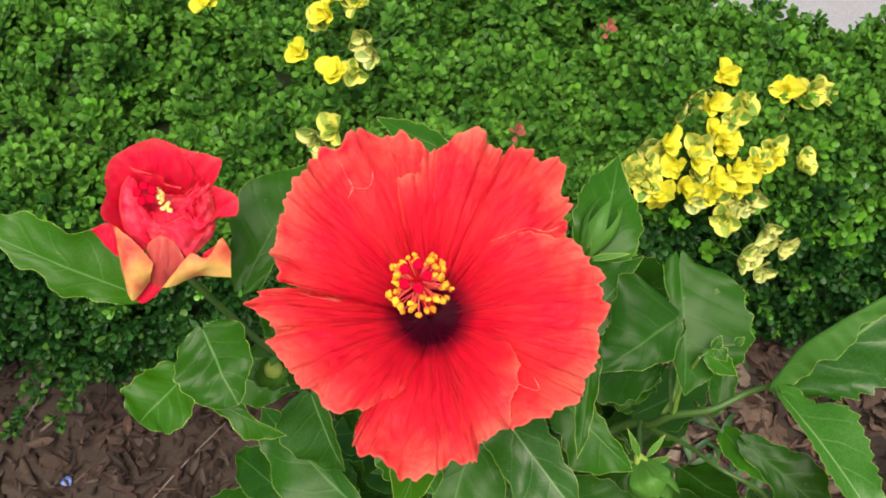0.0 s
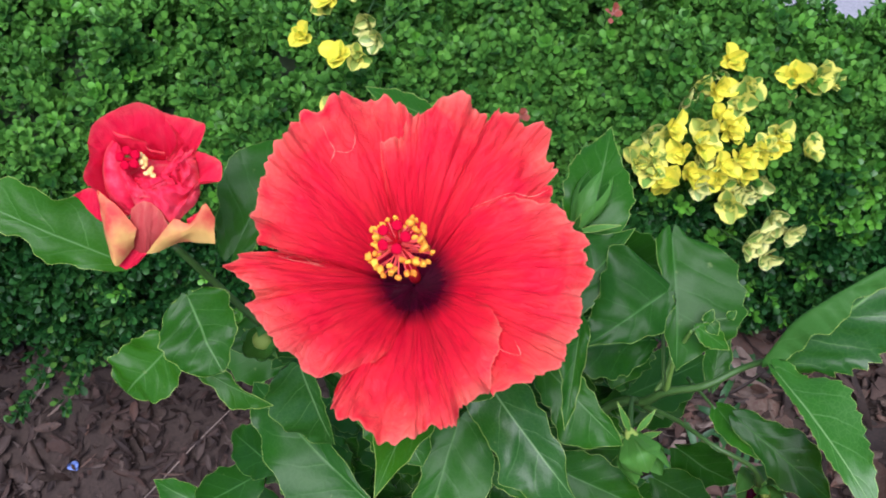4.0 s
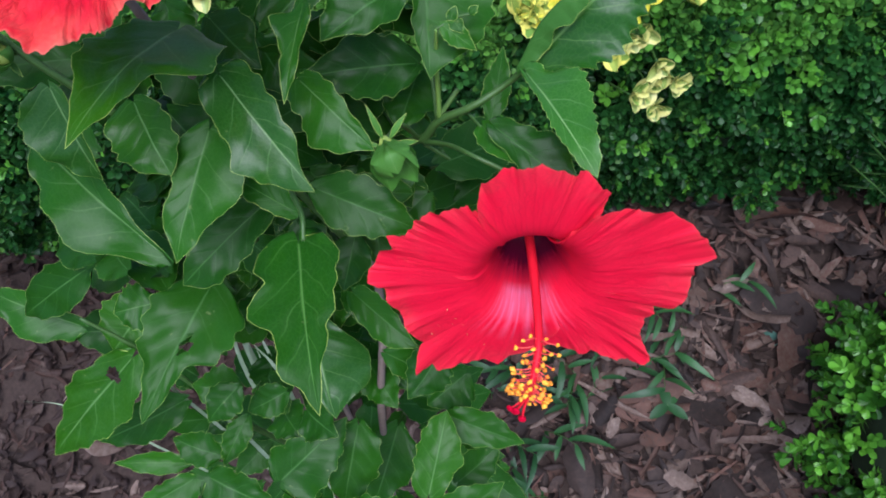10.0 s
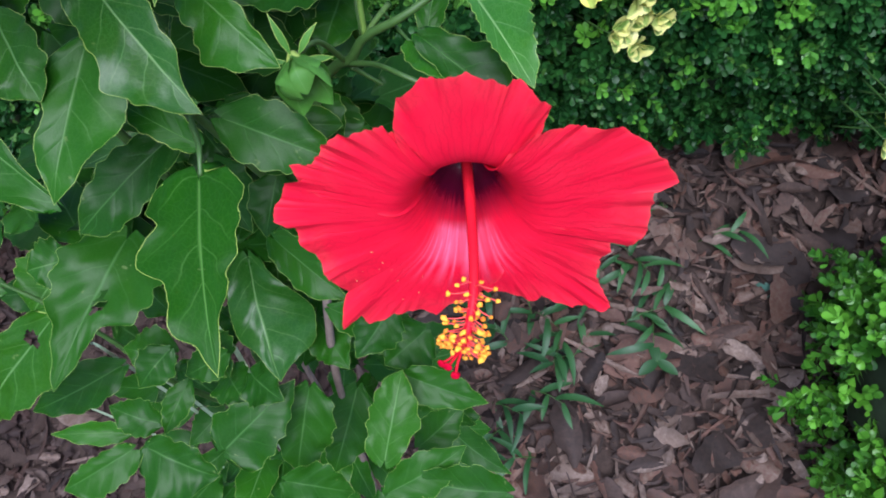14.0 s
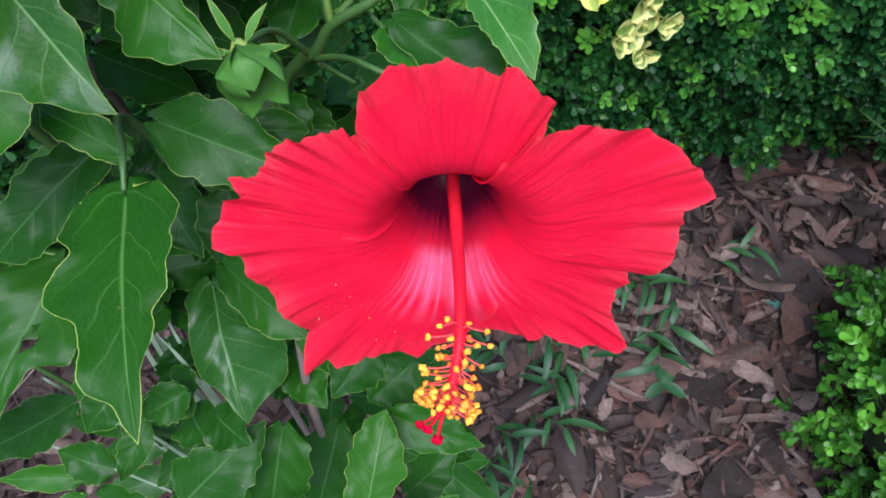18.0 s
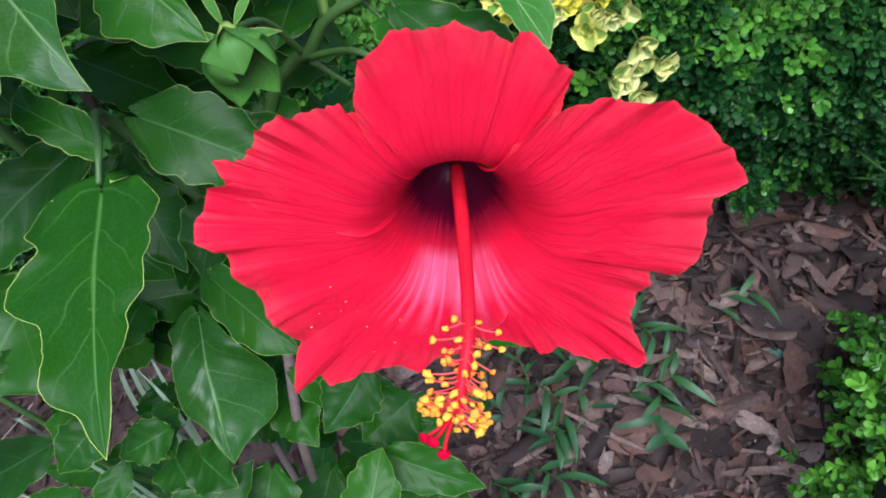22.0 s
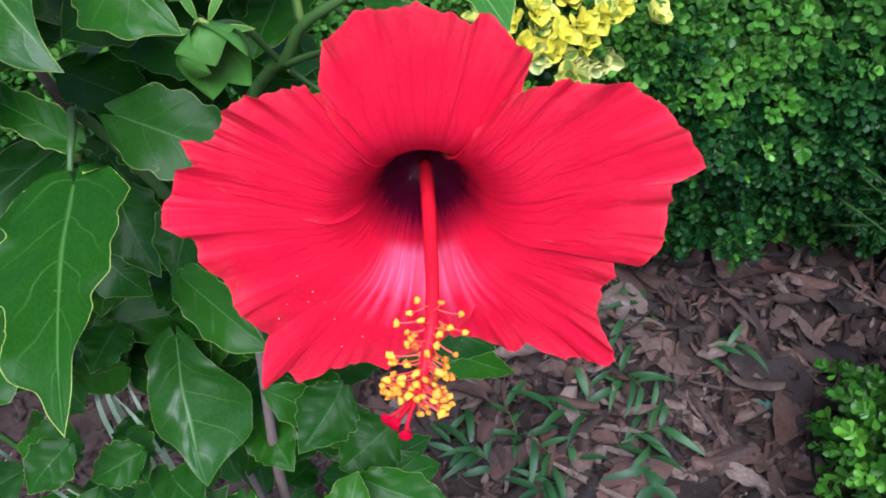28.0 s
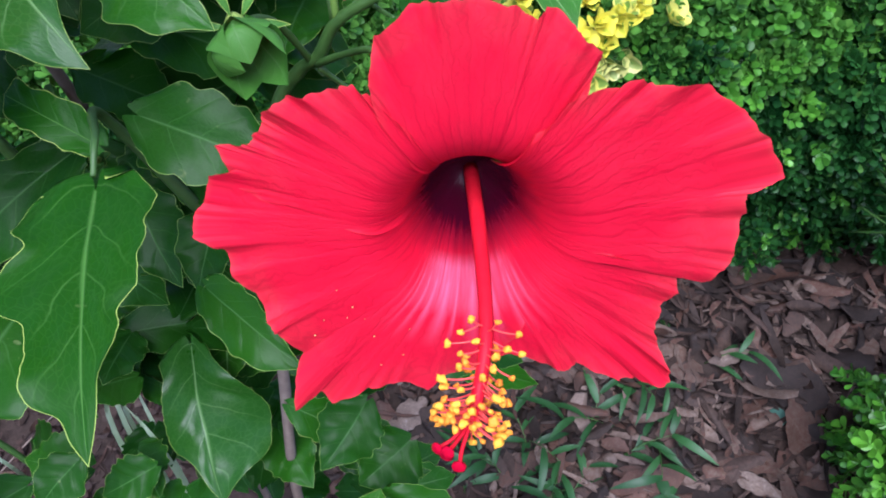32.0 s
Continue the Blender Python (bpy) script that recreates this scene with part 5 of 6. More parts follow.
def cup_petal(mat, rim, foot, bulge, crumple, label="", cols=45, rows=21):
    """A petal between its rim and its foot, both placed to fit the camera's view, in mm across, up and out of the
    flower's middle.
    """
    cup_count[0] += 1
    ph = cup_count[0] * 7.3
    a, b = smooth_line([Vector(p) for p in rim], 12), smooth_line([Vector(p) for p in foot], 12)
    verts, uvs, rims = [], [], []
    for r in range(rows):
        f = r / (rows - 1)
        for c in range(cols):
            s = c / (cols - 1)
            p, q = along_line(a, s), along_line(b, s)
            w = q + (p - q) * f
            w.z += bulge * math.sin(math.pi * f) * (0.4 + 0.6 * math.sin(math.pi * s))
            if crumple > 2:
                # tight folds that run round the heart
                fold = 1 - abs(2 * noise.noise((s * 2.2, f * 4.5 + 0.8 * noise.noise((s * 3, f * 2, ph + 5)), ph)))
                w.z += crumple * (1.5 * (fold - 0.5) + 0.35 * noise.noise((s * 4, f * 4, ph + 3)) + 0.06 * noise.noise((s * 12, f * 8, ph)))
            else:
                w.z += crumple * (1.6 * noise.noise((s * 3.5, f * 2.0, ph)) + 0.9 * noise.noise((s * 8, f * 5, ph + 3)) + 0.3 * noise.noise((s * 18, f * 10, ph)))
            w.x += crumple * 0.6 * noise.noise((s * 5, f * 3, ph + 11)) * (1 - f ** 8)
            w.y += crumple * 0.6 * noise.noise((s * 5, f * 3, ph + 17)) + 0.35 * f ** 8 * noise.noise((s * 16, 0, ph))
            verts.append(c3 + (ex3 * w.x + ey3 * w.y + n3 * w.z) * 0.001)
            uvs.append((0.3 + 0.7 * f, s))
            rims.append((f, s))
    grown("petal", mesh_of("petal", verts, grid_faces(rows, cols), mat, uvs, True, rims), flower_three, label)


cup_petal(CUP_RED, ((-25.7, 12.6, 6.0), (-23.2, 19.5, 8.0), (-16.4, 24.7, 9.0), (-4.5, 29.4, 10.0), (4.0, 26.4, 9.0), (9.0, 23.0, 6.0)),
          ((-18.9, 5.7, -4.0), (-13.9, 8.3, -6.0), (-7.9, 8.3, -8.0), (-0.3, 8.3, -8.0), (4.8, 8.3, -8.0), (8.2, 9.1, -6.0)), 1, 0.6)
cup_petal(CUP_RED, ((4.0, 26.4, 7.0), (11.6, 23.8, 10.0), (22.6, 21.2, 10.0), (21.8, 15.2, 8.0), (18.4, 9.1, 6.0)),
          ((5.7, 9.1, -4.0), (8.2, 8.3, -5.0), (10.7, 7.4, -5.0), (13.3, 5.7, -4.0), (15.0, 3.9, -2.0)), 1, 0.6)
cup_petal(CUP_RED, ((19.2, 10.0, 6.0), (25.2, 7.8, 9.0), (29.8, 4.4, 9.0), (29.0, -3.0, 8.0), (21.8, -3.0, 6.0), (16.7, -8.2, 4.0), (12.4, -18.1, 2.0)),
          ((15.0, 3.9, -3.0), (15.0, 1.3, -4.0), (14.1, -2.1, -6.0), (12.4, -4.7, -6.0), (11.6, -7.3, -6.0), (9.9, -10.8, -6.0), (8.2, -16.0, -6.0)), 1, 0.5)
cup_petal(CUP_RED, ((-25.7, 12.6, 6.0), (-24.5, 5.7, 8.0), (-26.6, -0.4, 8.0), (-25.7, -4.7, 8.0), (-21.5, -8.2, 7.0), (-18.9, -14.2, 5.0), (-10.5, -17.7, 3.0)),
          ((-18.1, 8.3, -4.0), (-18.9, 3.9, -5.0), (-19.8, -2.1, -5.0), (-18.1, -7.3, -5.0), (-14.7, -11.6, -5.0), (-10.5, -14.2, -5.0), (-7.9, -16.0, -6.0)), 1, 0.5)
cup_petal(CUP_HEART, ((-16.9, 14.7, 0.0), (-20.2, 7.6, 1.0), (-20.5, -2.2, 1.0), (-17.4, -12.0, 0.0), (-10.7, -18.6, -2.0)),
          ((-13.1, 11.7, 3.0), (-11.2, 5.1, 4.0), (-9.8, -2.2, 5.0), (-7.4, -9.5, 4.0), (-6.4, -15.2, 1.0)), 5, 0.7)
cup_petal(CUP_HEART, ((-13.1, 8.8, 4.0), (-13.1, 1.5, 5.0), (-11.2, -7.1, 5.0), (-6.0, -14.4, 3.0)),
          ((-9.8, 5.1, 4.0), (-7.9, -1.0, 6.0), (-4.5, -5.4, 6.0), (0.2, -8.3, 5.0)), 3, 0.6)
cup_petal(CUP_HEART, ((-6.9, -15.2, 0.0), (0.7, -15.6, 1.0), (8.3, -21.0, 1.0), (16.0, -15.2, 0.0), (19.8, -7.8, 0.0)),
          ((-4.5, -2.0, 5.0), (0.2, -3.4, 6.0), (5.5, -4.4, 6.0), (9.8, -4.9, 6.0), (14.5, -4.4, 5.0)), 5, 2.3)
cup_petal(CUP_HEART, ((-6.0, -9.5, 5.0), (0.2, -10.3, 6.0), (6.7, -8.3, 6.0), (13.1, -7.8, 5.0)),
          ((-6.4, -1.5, 5.0), (-1.7, -2.0, 7.0), (2.6, -1.0, 7.0), (6.7, 1.0, 6.0)), 3, 2.1)
cup_petal(CUP_HEART, ((19.8, -7.8, 0.0), (19.3, 0.2, 2.0), (18.3, 7.6, 3.0), (17.4, 11.7, 3.0)),
          ((5.5, -3.9, 5.0), (6.0, 0.2, 6.0), (7.9, 4.4, 6.0), (12.1, 8.8, 5.0)), 4, 2.6)
cup_petal(CUP_HEART, ((17.9, 10.8, 5.0), (13.1, 8.8, 6.0), (8.3, 5.1, 6.0), (5.0, 1.0, 5.0)),
          ((15.0, 3.9, 6.0), (12.1, 1.5, 7.0), (8.3, -0.5, 7.0), (5.5, -2.4, 6.0)), 2, 0.9)
cup_petal(CUP_RED, ((-23.2, 17.8, 2.0), (-18.9, 19.5, 4.0), (-13.9, 16.9, 5.0), (-7.9, 15.6, 6.0), (-2.0, 13.4, 6.0), (-1.1, 10.8, 6.0), (5.7, 9.1, 4.0)),
          ((-18.9, 11.7, -3.0), (-15.5, 10.0, -4.0), (-11.3, 9.1, -5.0), (-7.9, 8.3, -5.0), (-3.7, 7.4, -5.0), (-0.3, 6.5, -5.0), (4.8, 5.7, -5.0)), 1, 1.2)
cup_petal(CUP_RED, ((4.8, 24.7, 6.0), (9.0, 19.5, 7.0), (10.7, 12.6, 6.0), (6.5, 5.7, 4.0)),
          ((11.6, 20.4, 2.0), (13.3, 16.9, 1.0), (15.0, 11.7, 0.0), (11.6, 5.7, -1.0)), 1, 1.2)
cup_petal(CUP_RED, ((-32.5, -9.5, 3.0), (-26.6, -6.5, 2.0), (-22.3, -7.3, 6.0), (-20.6, -14.2, 6.0)),
          ((-30.8, -10.8, 0.0), (-26.6, -16.0, 0.0), (-23.2, -19.4, 0.0), (-20.2, -21.2, 1.0)), 0, 0.4)
cup_petal(CUP_BACK, ((-21.9, -7.3, 6.0), (-17.2, -10.8, 8.0), (-11.3, -16.0, 8.0), (-5.5, -23.8, 6.0)),
          ((-18.5, -34.1, -2.0), (-16.8, -38.0, 0.0), (-14.3, -39.5, 0.0), (-7.9, -31.5, 0.0)), 4, 0.3, label="outer petal curled back, pale orange-yellow outside")
cup_petal(CUP_RED, ((-7.9, -29.8, -3.0), (-4.9, -32.0, -4.0), (-2.4, -33.3, -4.0)),
          ((-15.5, -39.5, -4.0), (-11.7, -41.2, -4.0), (-7.9, -39.3, -5.0)), 0, 0.4)
cup_petal(CUP_RED, ((14.1, -19.4, 1.0), (18.4, -16.8, 2.0), (22.6, -13.2, 3.0)),
          ((15.0, -22.9, 1.0), (18.4, -22.0, 1.0), (22.6, -21.2, 1.0)), 0, 0.4)
cup_petal(CUP_BACK, ((6.9, -22.5, 5.0), (10.3, -19.3, 7.0), (16.7, -21.2, 7.0), (22.6, -12.9, 7.0), (26.6, -18.6, 5.0)),
          ((-3.7, -34.6, -4.0), (1.4, -33.7, -2.0), (11.6, -29.4, 0.0), (20.1, -29.6, 1.0), (26.4, -30.0, 1.0)), 4, 0.3, label="outer petal curled back, pale orange-yellow outside")
cup_petal(CUP_FRONT, ((-8.3, -15.1, 4.0), (-2.4, -12.1, 7.0), (3.1, -14.7, 7.0), (7.5, -22.0, 5.0)),
          ((-10.5, -35.0, -6.0), (-4.9, -34.1, -4.0), (-2.0, -34.1, -4.0), (1.4, -32.8, -6.0)), 4, 0.5)
core = ball(0.0185, 1.0, 0.95, 0.62, CUP_HEART, "petal", 0.2)
core.transform(Matrix.Translation(c3 + n3 * -0.011 - ey3 * 0.002 - ex3 * 0.001))
for title in ("UVMap", "rim"):
    if title not in core.uv_layers:
        core.uv_layers.new(name=title)
grown("petal", core, flower_three)
rng = random.Random(9)
CREAM_MESH = ball(0.00135, 1.2, 0.95, 0.8, ANTHER_PALE, "anther", 0.5)
for k in range(16):
    f = k / 15
    ob = grown("anther", CREAM_MESH, flower_three)
    p = c3 + (ex3 * (-3.5 + 5.0 * f + rng.uniform(-2.0, 2.0)) + ey3 * (8.0 - 8.5 * f + rng.uniform(-1.0, 1.0)) + n3 * (8.2 + rng.uniform(-0.6, 1.0))) * 0.001
    ob.matrix_local = Matrix.Translation(p) @ Matrix.Scale(rng.uniform(0.6, 0.85), 4)
for k in range(5):
    a = k * 1.257 + 0.5
    q = c3 + (ex3 * (-8.0 + 3.3 * math.cos(a)) + ey3 * (5.8 + 3.3 * math.sin(a)) + n3 * 11.0) * 0.001
    grown("style_arm", tube([c3 + (ex3 * -5.0 + ey3 * 4.5 + n3 * 6.5) * 0.001, q], (0.0008, 0.0006), STYLE_RED, 6, 3), flower_three)
    ob = grown("stigma_pad", PAD_MESH, flower_three)
    ob.matrix_local = Matrix.Translation(q) @ turn_to(n3, 0).to_4x4()


# pale torn creases on the older flower's petals
SCAR = plain_material("dry_petal_crease", (0.56, 0.10, 0.06), (0.66, 0.24, 0.17), 0.7, 300, 0.2)
for line in ([(-0.0112, 0.2790, 1.1838), (-0.0101, 0.2748, 1.1824), (-0.0081, 0.2698, 1.1794), (-0.0055, 0.2659, 1.1764), (-0.0073, 0.2617, 1.1744)],
             [(-0.0055, 0.2659, 1.1764), (-0.0003, 0.2663, 1.175), (0.002, 0.2689, 1.176), (0.0025, 0.2737, 1.1787)],
             [(-0.0258, 0.226, 1.1619), (-0.021, 0.2259, 1.159), (-0.0155, 0.2271, 1.1548), (-0.0097, 0.2293, 1.1488)],
             [(0.0474, 0.2530, 1.1542), (0.0554, 0.2541, 1.1583), (0.0644, 0.2556, 1.1610), (0.0722, 0.2537, 1.1609), (0.0791, 0.2563, 1.1623)],
             [(0.0555, 0.2010, 1.1404), (0.0584, 0.1958, 1.1410), (0.0656, 0.1929, 1.1419), (0.0639, 0.1985, 1.1425)],
             [(-0.0234, 0.2263, 1.1596), (-0.0185, 0.2309, 1.1584), (-0.0155, 0.2283, 1.1543), (-0.0106, 0.2300, 1.1494)]):
    grown("crease", tube(line, (0.00005, 0.00012, 0.00008, 0.0002, 0.00005), SCAR, 5, 5, 0.5, 7), flower_one)


def bud(base, tip, width, bracts, seed, body=True, label="green hibiscus bud with pointed bracts"):
    rng = random.Random(seed)
    base, tip = Vector(base), Vector(tip)
    way = (tip - base).normalized()
    length = (tip - base).length
    a = way.orthogonal().normalized()
    if body:
        core = ball(width * 0.30, 1, 1, 0.6, SEPAL, "bud", 0.08)
        core.transform(Matrix.Translation(base + way * length * 0.25) @ turn_to(way, 0).to_4x4())
        if not core.uv_layers:
            core.uv_layers.new(name="UVMap")
        top = grown("bud", core, None, label)
    else:
        top = grown("bud", tube([base, base + way * 0.004], (0.002, 0.003), SEPAL), None, label)
    for k in range(5):
        d = Matrix.Rotation(k * 2 * math.pi / 5 + 0.3, 3, way) @ a
        side = way.cross(d)
        verts, uvs = [], []
        for r in range(10):
            u = r / 9
            w = width * 0.34 * (min(1, 0.35 + u * 2.2) if u < 0.35 else (1 - u) / 0.65) ** 0.9
            out = width * (0.08 + 0.44 * math.sin(2.55 * u))
            mid = base + way * length * 1.05 * u + d * out
            for c in range(5):
                v = c / 2 - 1
                verts.append(mid + side * v * w - d * w * 0.45 * v * v)
                uvs.append((u, (v + 1) / 2))
        grown("sepal", mesh_of("sepal", verts, grid_faces(10, 5), SEPAL, uvs, True, [(3, 3)] * len(verts)), top)
    for k in range(bracts):
        d = Matrix.Rotation(k * 2 * math.pi / bracts + 0.5, 3, way) @ a
        q = base + (d * 0.85 + way * rng.uniform(-0.1, 0.5)) * length * rng.uniform(0.55, 0.8)
        grown("bract", leaf_mesh("plain", base + d * 0.002, q, 0.0035, 0, 0.1, SEPAL, 9, 5, 0.0, 0.0, 0.0, 0.3, "slim"), top)


def open_calyx(base, mouth, width):
    """A bell of pointed sepals left by a fallen flower, two of them bent over its mouth."""
    base, mouth = Vector(base), Vector(mouth)
    way = (mouth - base).normalized()
    length = (mouth - base).length
    a = Vector((0, 0, 1)) - way * way.z
    a.normalize()
    b = way.cross(a)
    top = grown("calyx", tube([base - way * 0.004, base, base + way * 0.003], (0.002, 0.004, 0.005), SEPAL, 10, 3), None, "pale green open calyx with pointed sepals and bracts")
    core = ball(width * 0.17, 1, 1, 1, SEPAL, "seed_pod", 0.1)
    core.transform(Matrix.Translation(base + way * length * 0.35))
    core.uv_layers.new(name="UVMap")
    grown("seed_pod", core, top)
    for k, (turn, bent) in enumerate(((12, 0.85), (84, 0.90), (156, 0.12), (228, 0.0), (300, 0.10))):
        d = a * math.cos(radians(turn)) + b * math.sin(radians(turn))
        side = way.cross(d)
        verts, uvs = [], []
        for r in range(13):
            u = r / 12
            w = width * 0.42 * (0.45 + 0.55 * min(1, u / 0.4)) * (1 - max(0, u - 0.5) / 0.5) ** 0.85
            out = width * (0.10 + 0.40 * math.sin(1.9 * min(u, 0.75)) - bent * max(0, u - 0.5) ** 1.2)
            mid = base + way * length * (1.15 * u - 0.25 * bent * max(0, u - 0.5)) + d * out
            for c in range(7):
                v = c / 3 - 1
                verts.append(mid + side * v * w - d * w * (0.32 * v * v + 0.10 * abs(v)))
                uvs.append((u, (v + 1) / 2))
        grown("sepal", mesh_of("sepal", verts, grid_faces(13, 7), SEPAL, uvs, True, [(3, 3)] * len(verts)), top)
    for ex, ey, long_ in ((-0.35, 0.95, 0.020), (0.75, 0.75, 0.016), (-0.95, -0.15, 0.017), (-0.1, -0.95, 0.020), (0.95, -0.25, 0.015), (0.35, -0.7, 0.014)):
        d = Vector((1, 0.1, 0)) * ex + Vector((0, 0.35, 0.93)) * ey
        p = base + d * 0.004
        grown("bract", leaf_mesh("plain", p, p + (d - way * 0.25).normalized() * long_, 0.0036, 0, 0.16, SEPAL, 11, 5, 0.0, 0.0, 0.0, 0.35, "slim"), top)


open_calyx((0.1325, 0.2215, 0.9970), (0.1390, 0.2025, 0.9935), 0.0265)
bud((0.101, 0.298, 1.078), (0.116, 0.322, 1.092), 0.018, 5, 2)
bud((-0.061, 0.262, 1.035), (-0.061, 0.248, 1.050), 0.018, 5, 3)
bud((0.055, 0.250, 0.912), (0.054, 0.243, 0.918), 0.010, 6, 6, body=False, label="tiny green bracts where a leaf stalk joins")
bud((0.205, 0.200, 0.968), (0.207, 0.192, 0.980), 0.014, 5, 4, body=False)


# ---- golden euonymus growing through the hedge ----
def euonymus_material(name, centre, edge, share):
    m, t, b = material(name, 0.42, 0.4)
    uv, along, across = uv_parts(t)
    tex = t.nodes.new("ShaderNodeTexCoord")
    n = node(t, "ShaderNodeTexNoise", [(tex.outputs["Object"], "Vector")], Scale=120.0, Detail=3.0)
    side = math_node(t, "ADD", math_node(t, "ABSOLUTE", across), math_node(t, "MULTIPLY_ADD", n.outputs[0], 0.7, -0.35))
    fac = ramp(t, side, [(share - 0.08, (0, 0, 0)), (share + 0.08, (1, 1, 1))])
    info = t.nodes.new("ShaderNodeObjectInfo")
    col = blend(t, fac, centre, edge)
    col = blend(t, math_node(t, "MULTIPLY", info.outputs["Random"], 0.35), col, edge)
    t.links.new(col, b.inputs["Base Color"])
    bump(t, b, n.outputs[0], 0.15, 0.001)
    thin(m, t, b, col, 0.2, (1.0, 1.0, 0.6))
    return m


GOLD = {
    "y": euonymus_material("golden_leaf", (0.42, 0.48, 0.03), (0.76, 0.70, 0.06), 0.28),
    "v": euonymus_material("variegated_leaf", (0.13, 0.27, 0.04), (0.70, 0.68, 0.13), 0.55),
    "c": euonymus_material("cream_leaf", (0.13, 0.25, 0.04), (0.60, 0.61, 0.19), 0.52),
}


def oval_leaf(mat, length, width, cup, seed):
    rng = random.Random(seed)
    verts, uvs = [], []
    for r in range(9):
        u = r / 8
        w = math.sin(math.pi * min(1.0, u ** 0.95)) ** 0.5 * width / 2 if 0 < r < 8 else width * 0.03 * (r == 0)
        for c in range(7):
            v = c / 3 - 1
            verts.append((u * length, v * w, cup * abs(v) ** 1.5 * w + 0.12 * length * u * u + 0.02 * length * math.sin(u * 8 + 3 * v + seed)))
            uvs.append((u, (v + 1) / 2))
    return mesh_of("leaf", verts, grid_faces(9, 7), mat, uvs)


OVAL = {key: [oval_leaf(mat, 0.026 + 0.003 * k, 0.021 + 0.003 * k, 0.35 + 0.2 * k, k) for k in range(3)] for key, mat in GOLD.items()}


def euonymus(name, at, label, whorls, seed, full=True):
    rng = random.Random(seed)
    root = thing(name, at, label, "shrub", "golden euonymus shoots")
    more = [(rng.choice("vvcy") if key == "y" else key, tuple(Vector(p) + Vector((rng.uniform(-0.025, 0.025), rng.uniform(-0.02, 0.012), rng.uniform(-0.03, -0.004))))) for key, p in whorls]
    for key, p in list(whorls) + (more if full else []):
        p = Vector(p) - Vector(at) + Vector((0.0, -0.026, 0.036))
        up = Vector((rng.uniform(-0.5, 0.5), -0.55 + rng.uniform(-0.4, 0.3), 0.8)).normalized()
        if key == "c":
            up = (up + Vector((rng.uniform(-0.3, 0.3), -0.6, -0.5))).normalized()
        tilt = turn_to(up, rng.uniform(0, 6.3)).to_4x4()
        part("shoot", tube([p - up * 0.07 + Vector((0, 0.03, -0.02)), p - up * 0.03, p], (0.0016, 0.0014, 0.001), STEM_GREEN, 6, 3), root)
        for k in range(6 if rng.random() < 0.6 else 7):
            ob = part("leaf", OVAL[key][rng.randrange(3)], root)
            lean = radians(rng.uniform(22, 42) + 26 * (k // 4))
            ob.matrix_local = Matrix.Translation(p) @ tilt @ Matrix.Rotation(k * 1.571 + rng.uniform(-0.3, 0.3), 4, "Z") @ Matrix.Rotation(-lean, 4, "Y") @ Matrix.Rotation(rng.uniform(-0.5, 0.5), 4, "X") @ Matrix.Scale(rng.uniform(0.8, 1.1) * (0.8 if k >= 4 else 1.0), 4)
    return root


euonymus("golden_euonymus", (0.42, 0.88, 0.1), "golden variegated euonymus shoots growing out of the hedge", (
    ("y", (0.335, 0.889, 0.511)), ("y", (0.375, 0.868, 0.496)), ("y", (0.400, 0.901, 0.519)), ("y", (0.414, 0.887, 0.509)),
    ("y", (0.361, 0.845, 0.467)), ("v", (0.390, 0.856, 0.475)), ("v", (0.485, 0.887, 0.496)), ("y", (0.508, 0.953, 0.543)),
    ("v", (0.546, 0.960, 0.535)), ("y", (0.427, 0.987, 0.543)), ("v", (0.447, 0.949, 0.528)), ("y", (0.401, 0.946, 0.527)),
    ("c", (0.379, 0.960, 0.513)), ("y", (0.331, 0.838, 0.463)), ("v", (0.307, 0.865, 0.483)), ("v", (0.286, 0.857, 0.477)),
    ("v", (0.415, 0.809, 0.440)), ("c", (0.434, 0.839, 0.450)), ("c", (0.486, 0.817, 0.408)), ("c", (0.474, 0.797, 0.382)),
), 1)
euonymus("golden_euonymus", (0.45, 0.88, 0.1), "cream-edged euonymus shoots low in the hedge", (
    ("v", (0.526, 0.874, 0.473)), ("c", (0.446, 0.881, 0.467)), ("c", (0.503, 0.956, 0.508)), ("c", (0.313, 0.911, 0.478)),
    ("y", (0.350, 0.862, 0.492)), ("y", (0.398, 0.838, 0.462)), ("c", (0.401, 0.960, 0.488)), ("c", (0.469, 0.863, 0.429)),
    ("c", (0.518, 0.809, 0.378)), ("c", (0.450, 0.787, 0.375)), ("y", (0.456, 0.868, 0.482)),
    ("y", (0.430, 0.860, 0.485)), ("v", (0.465, 0.870, 0.490)), ("y", (0.405, 0.850, 0.475)), ("y", (0.440, 0.850, 0.465)), ("y", (0.482, 0.875, 0.488)),
), 2, False)
euonymus("golden_euonymus", (-0.13, 1.0, 0.1), "sparse golden euonymus shoots on top of the hedge", (
    ("y", (-0.174, 0.992, 0.599)), ("y", (-0.135, 1.039, 0.626)), ("y", (-0.117, 1.068, 0.634)), ("y", (-0.123, 0.966, 0.586)),
    ("v", (-0.093, 1.059, 0.627)), ("c", (-0.073, 1.003, 0.587)), ("v", (-0.101, 0.983, 0.573)), ("c", (-0.151, 0.896, 0.536)),
    ("v", (-0.127, 0.900, 0.538)), ("c", (-0.141, 0.891, 0.520)), ("y", (-0.307, 1.061, 0.632)), ("v", (-0.148, 1.045, 0.606)),
    ("y", (-0.094, 1.078, 0.629)), ("c", (-0.091, 1.039, 0.588)),
), 3, False)
euonymus("golden_euonymus", (0.83, 0.70, -0.1), "cream-edged euonymus shoots at the hedge's face", (
    ("c", (0.834, 0.685, 0.352)), ("c", (0.829, 0.655, 0.311)), ("v", (0.822, 0.66, 0.295)), ("v", (0.85, 0.68, 0.33)),
), 4)


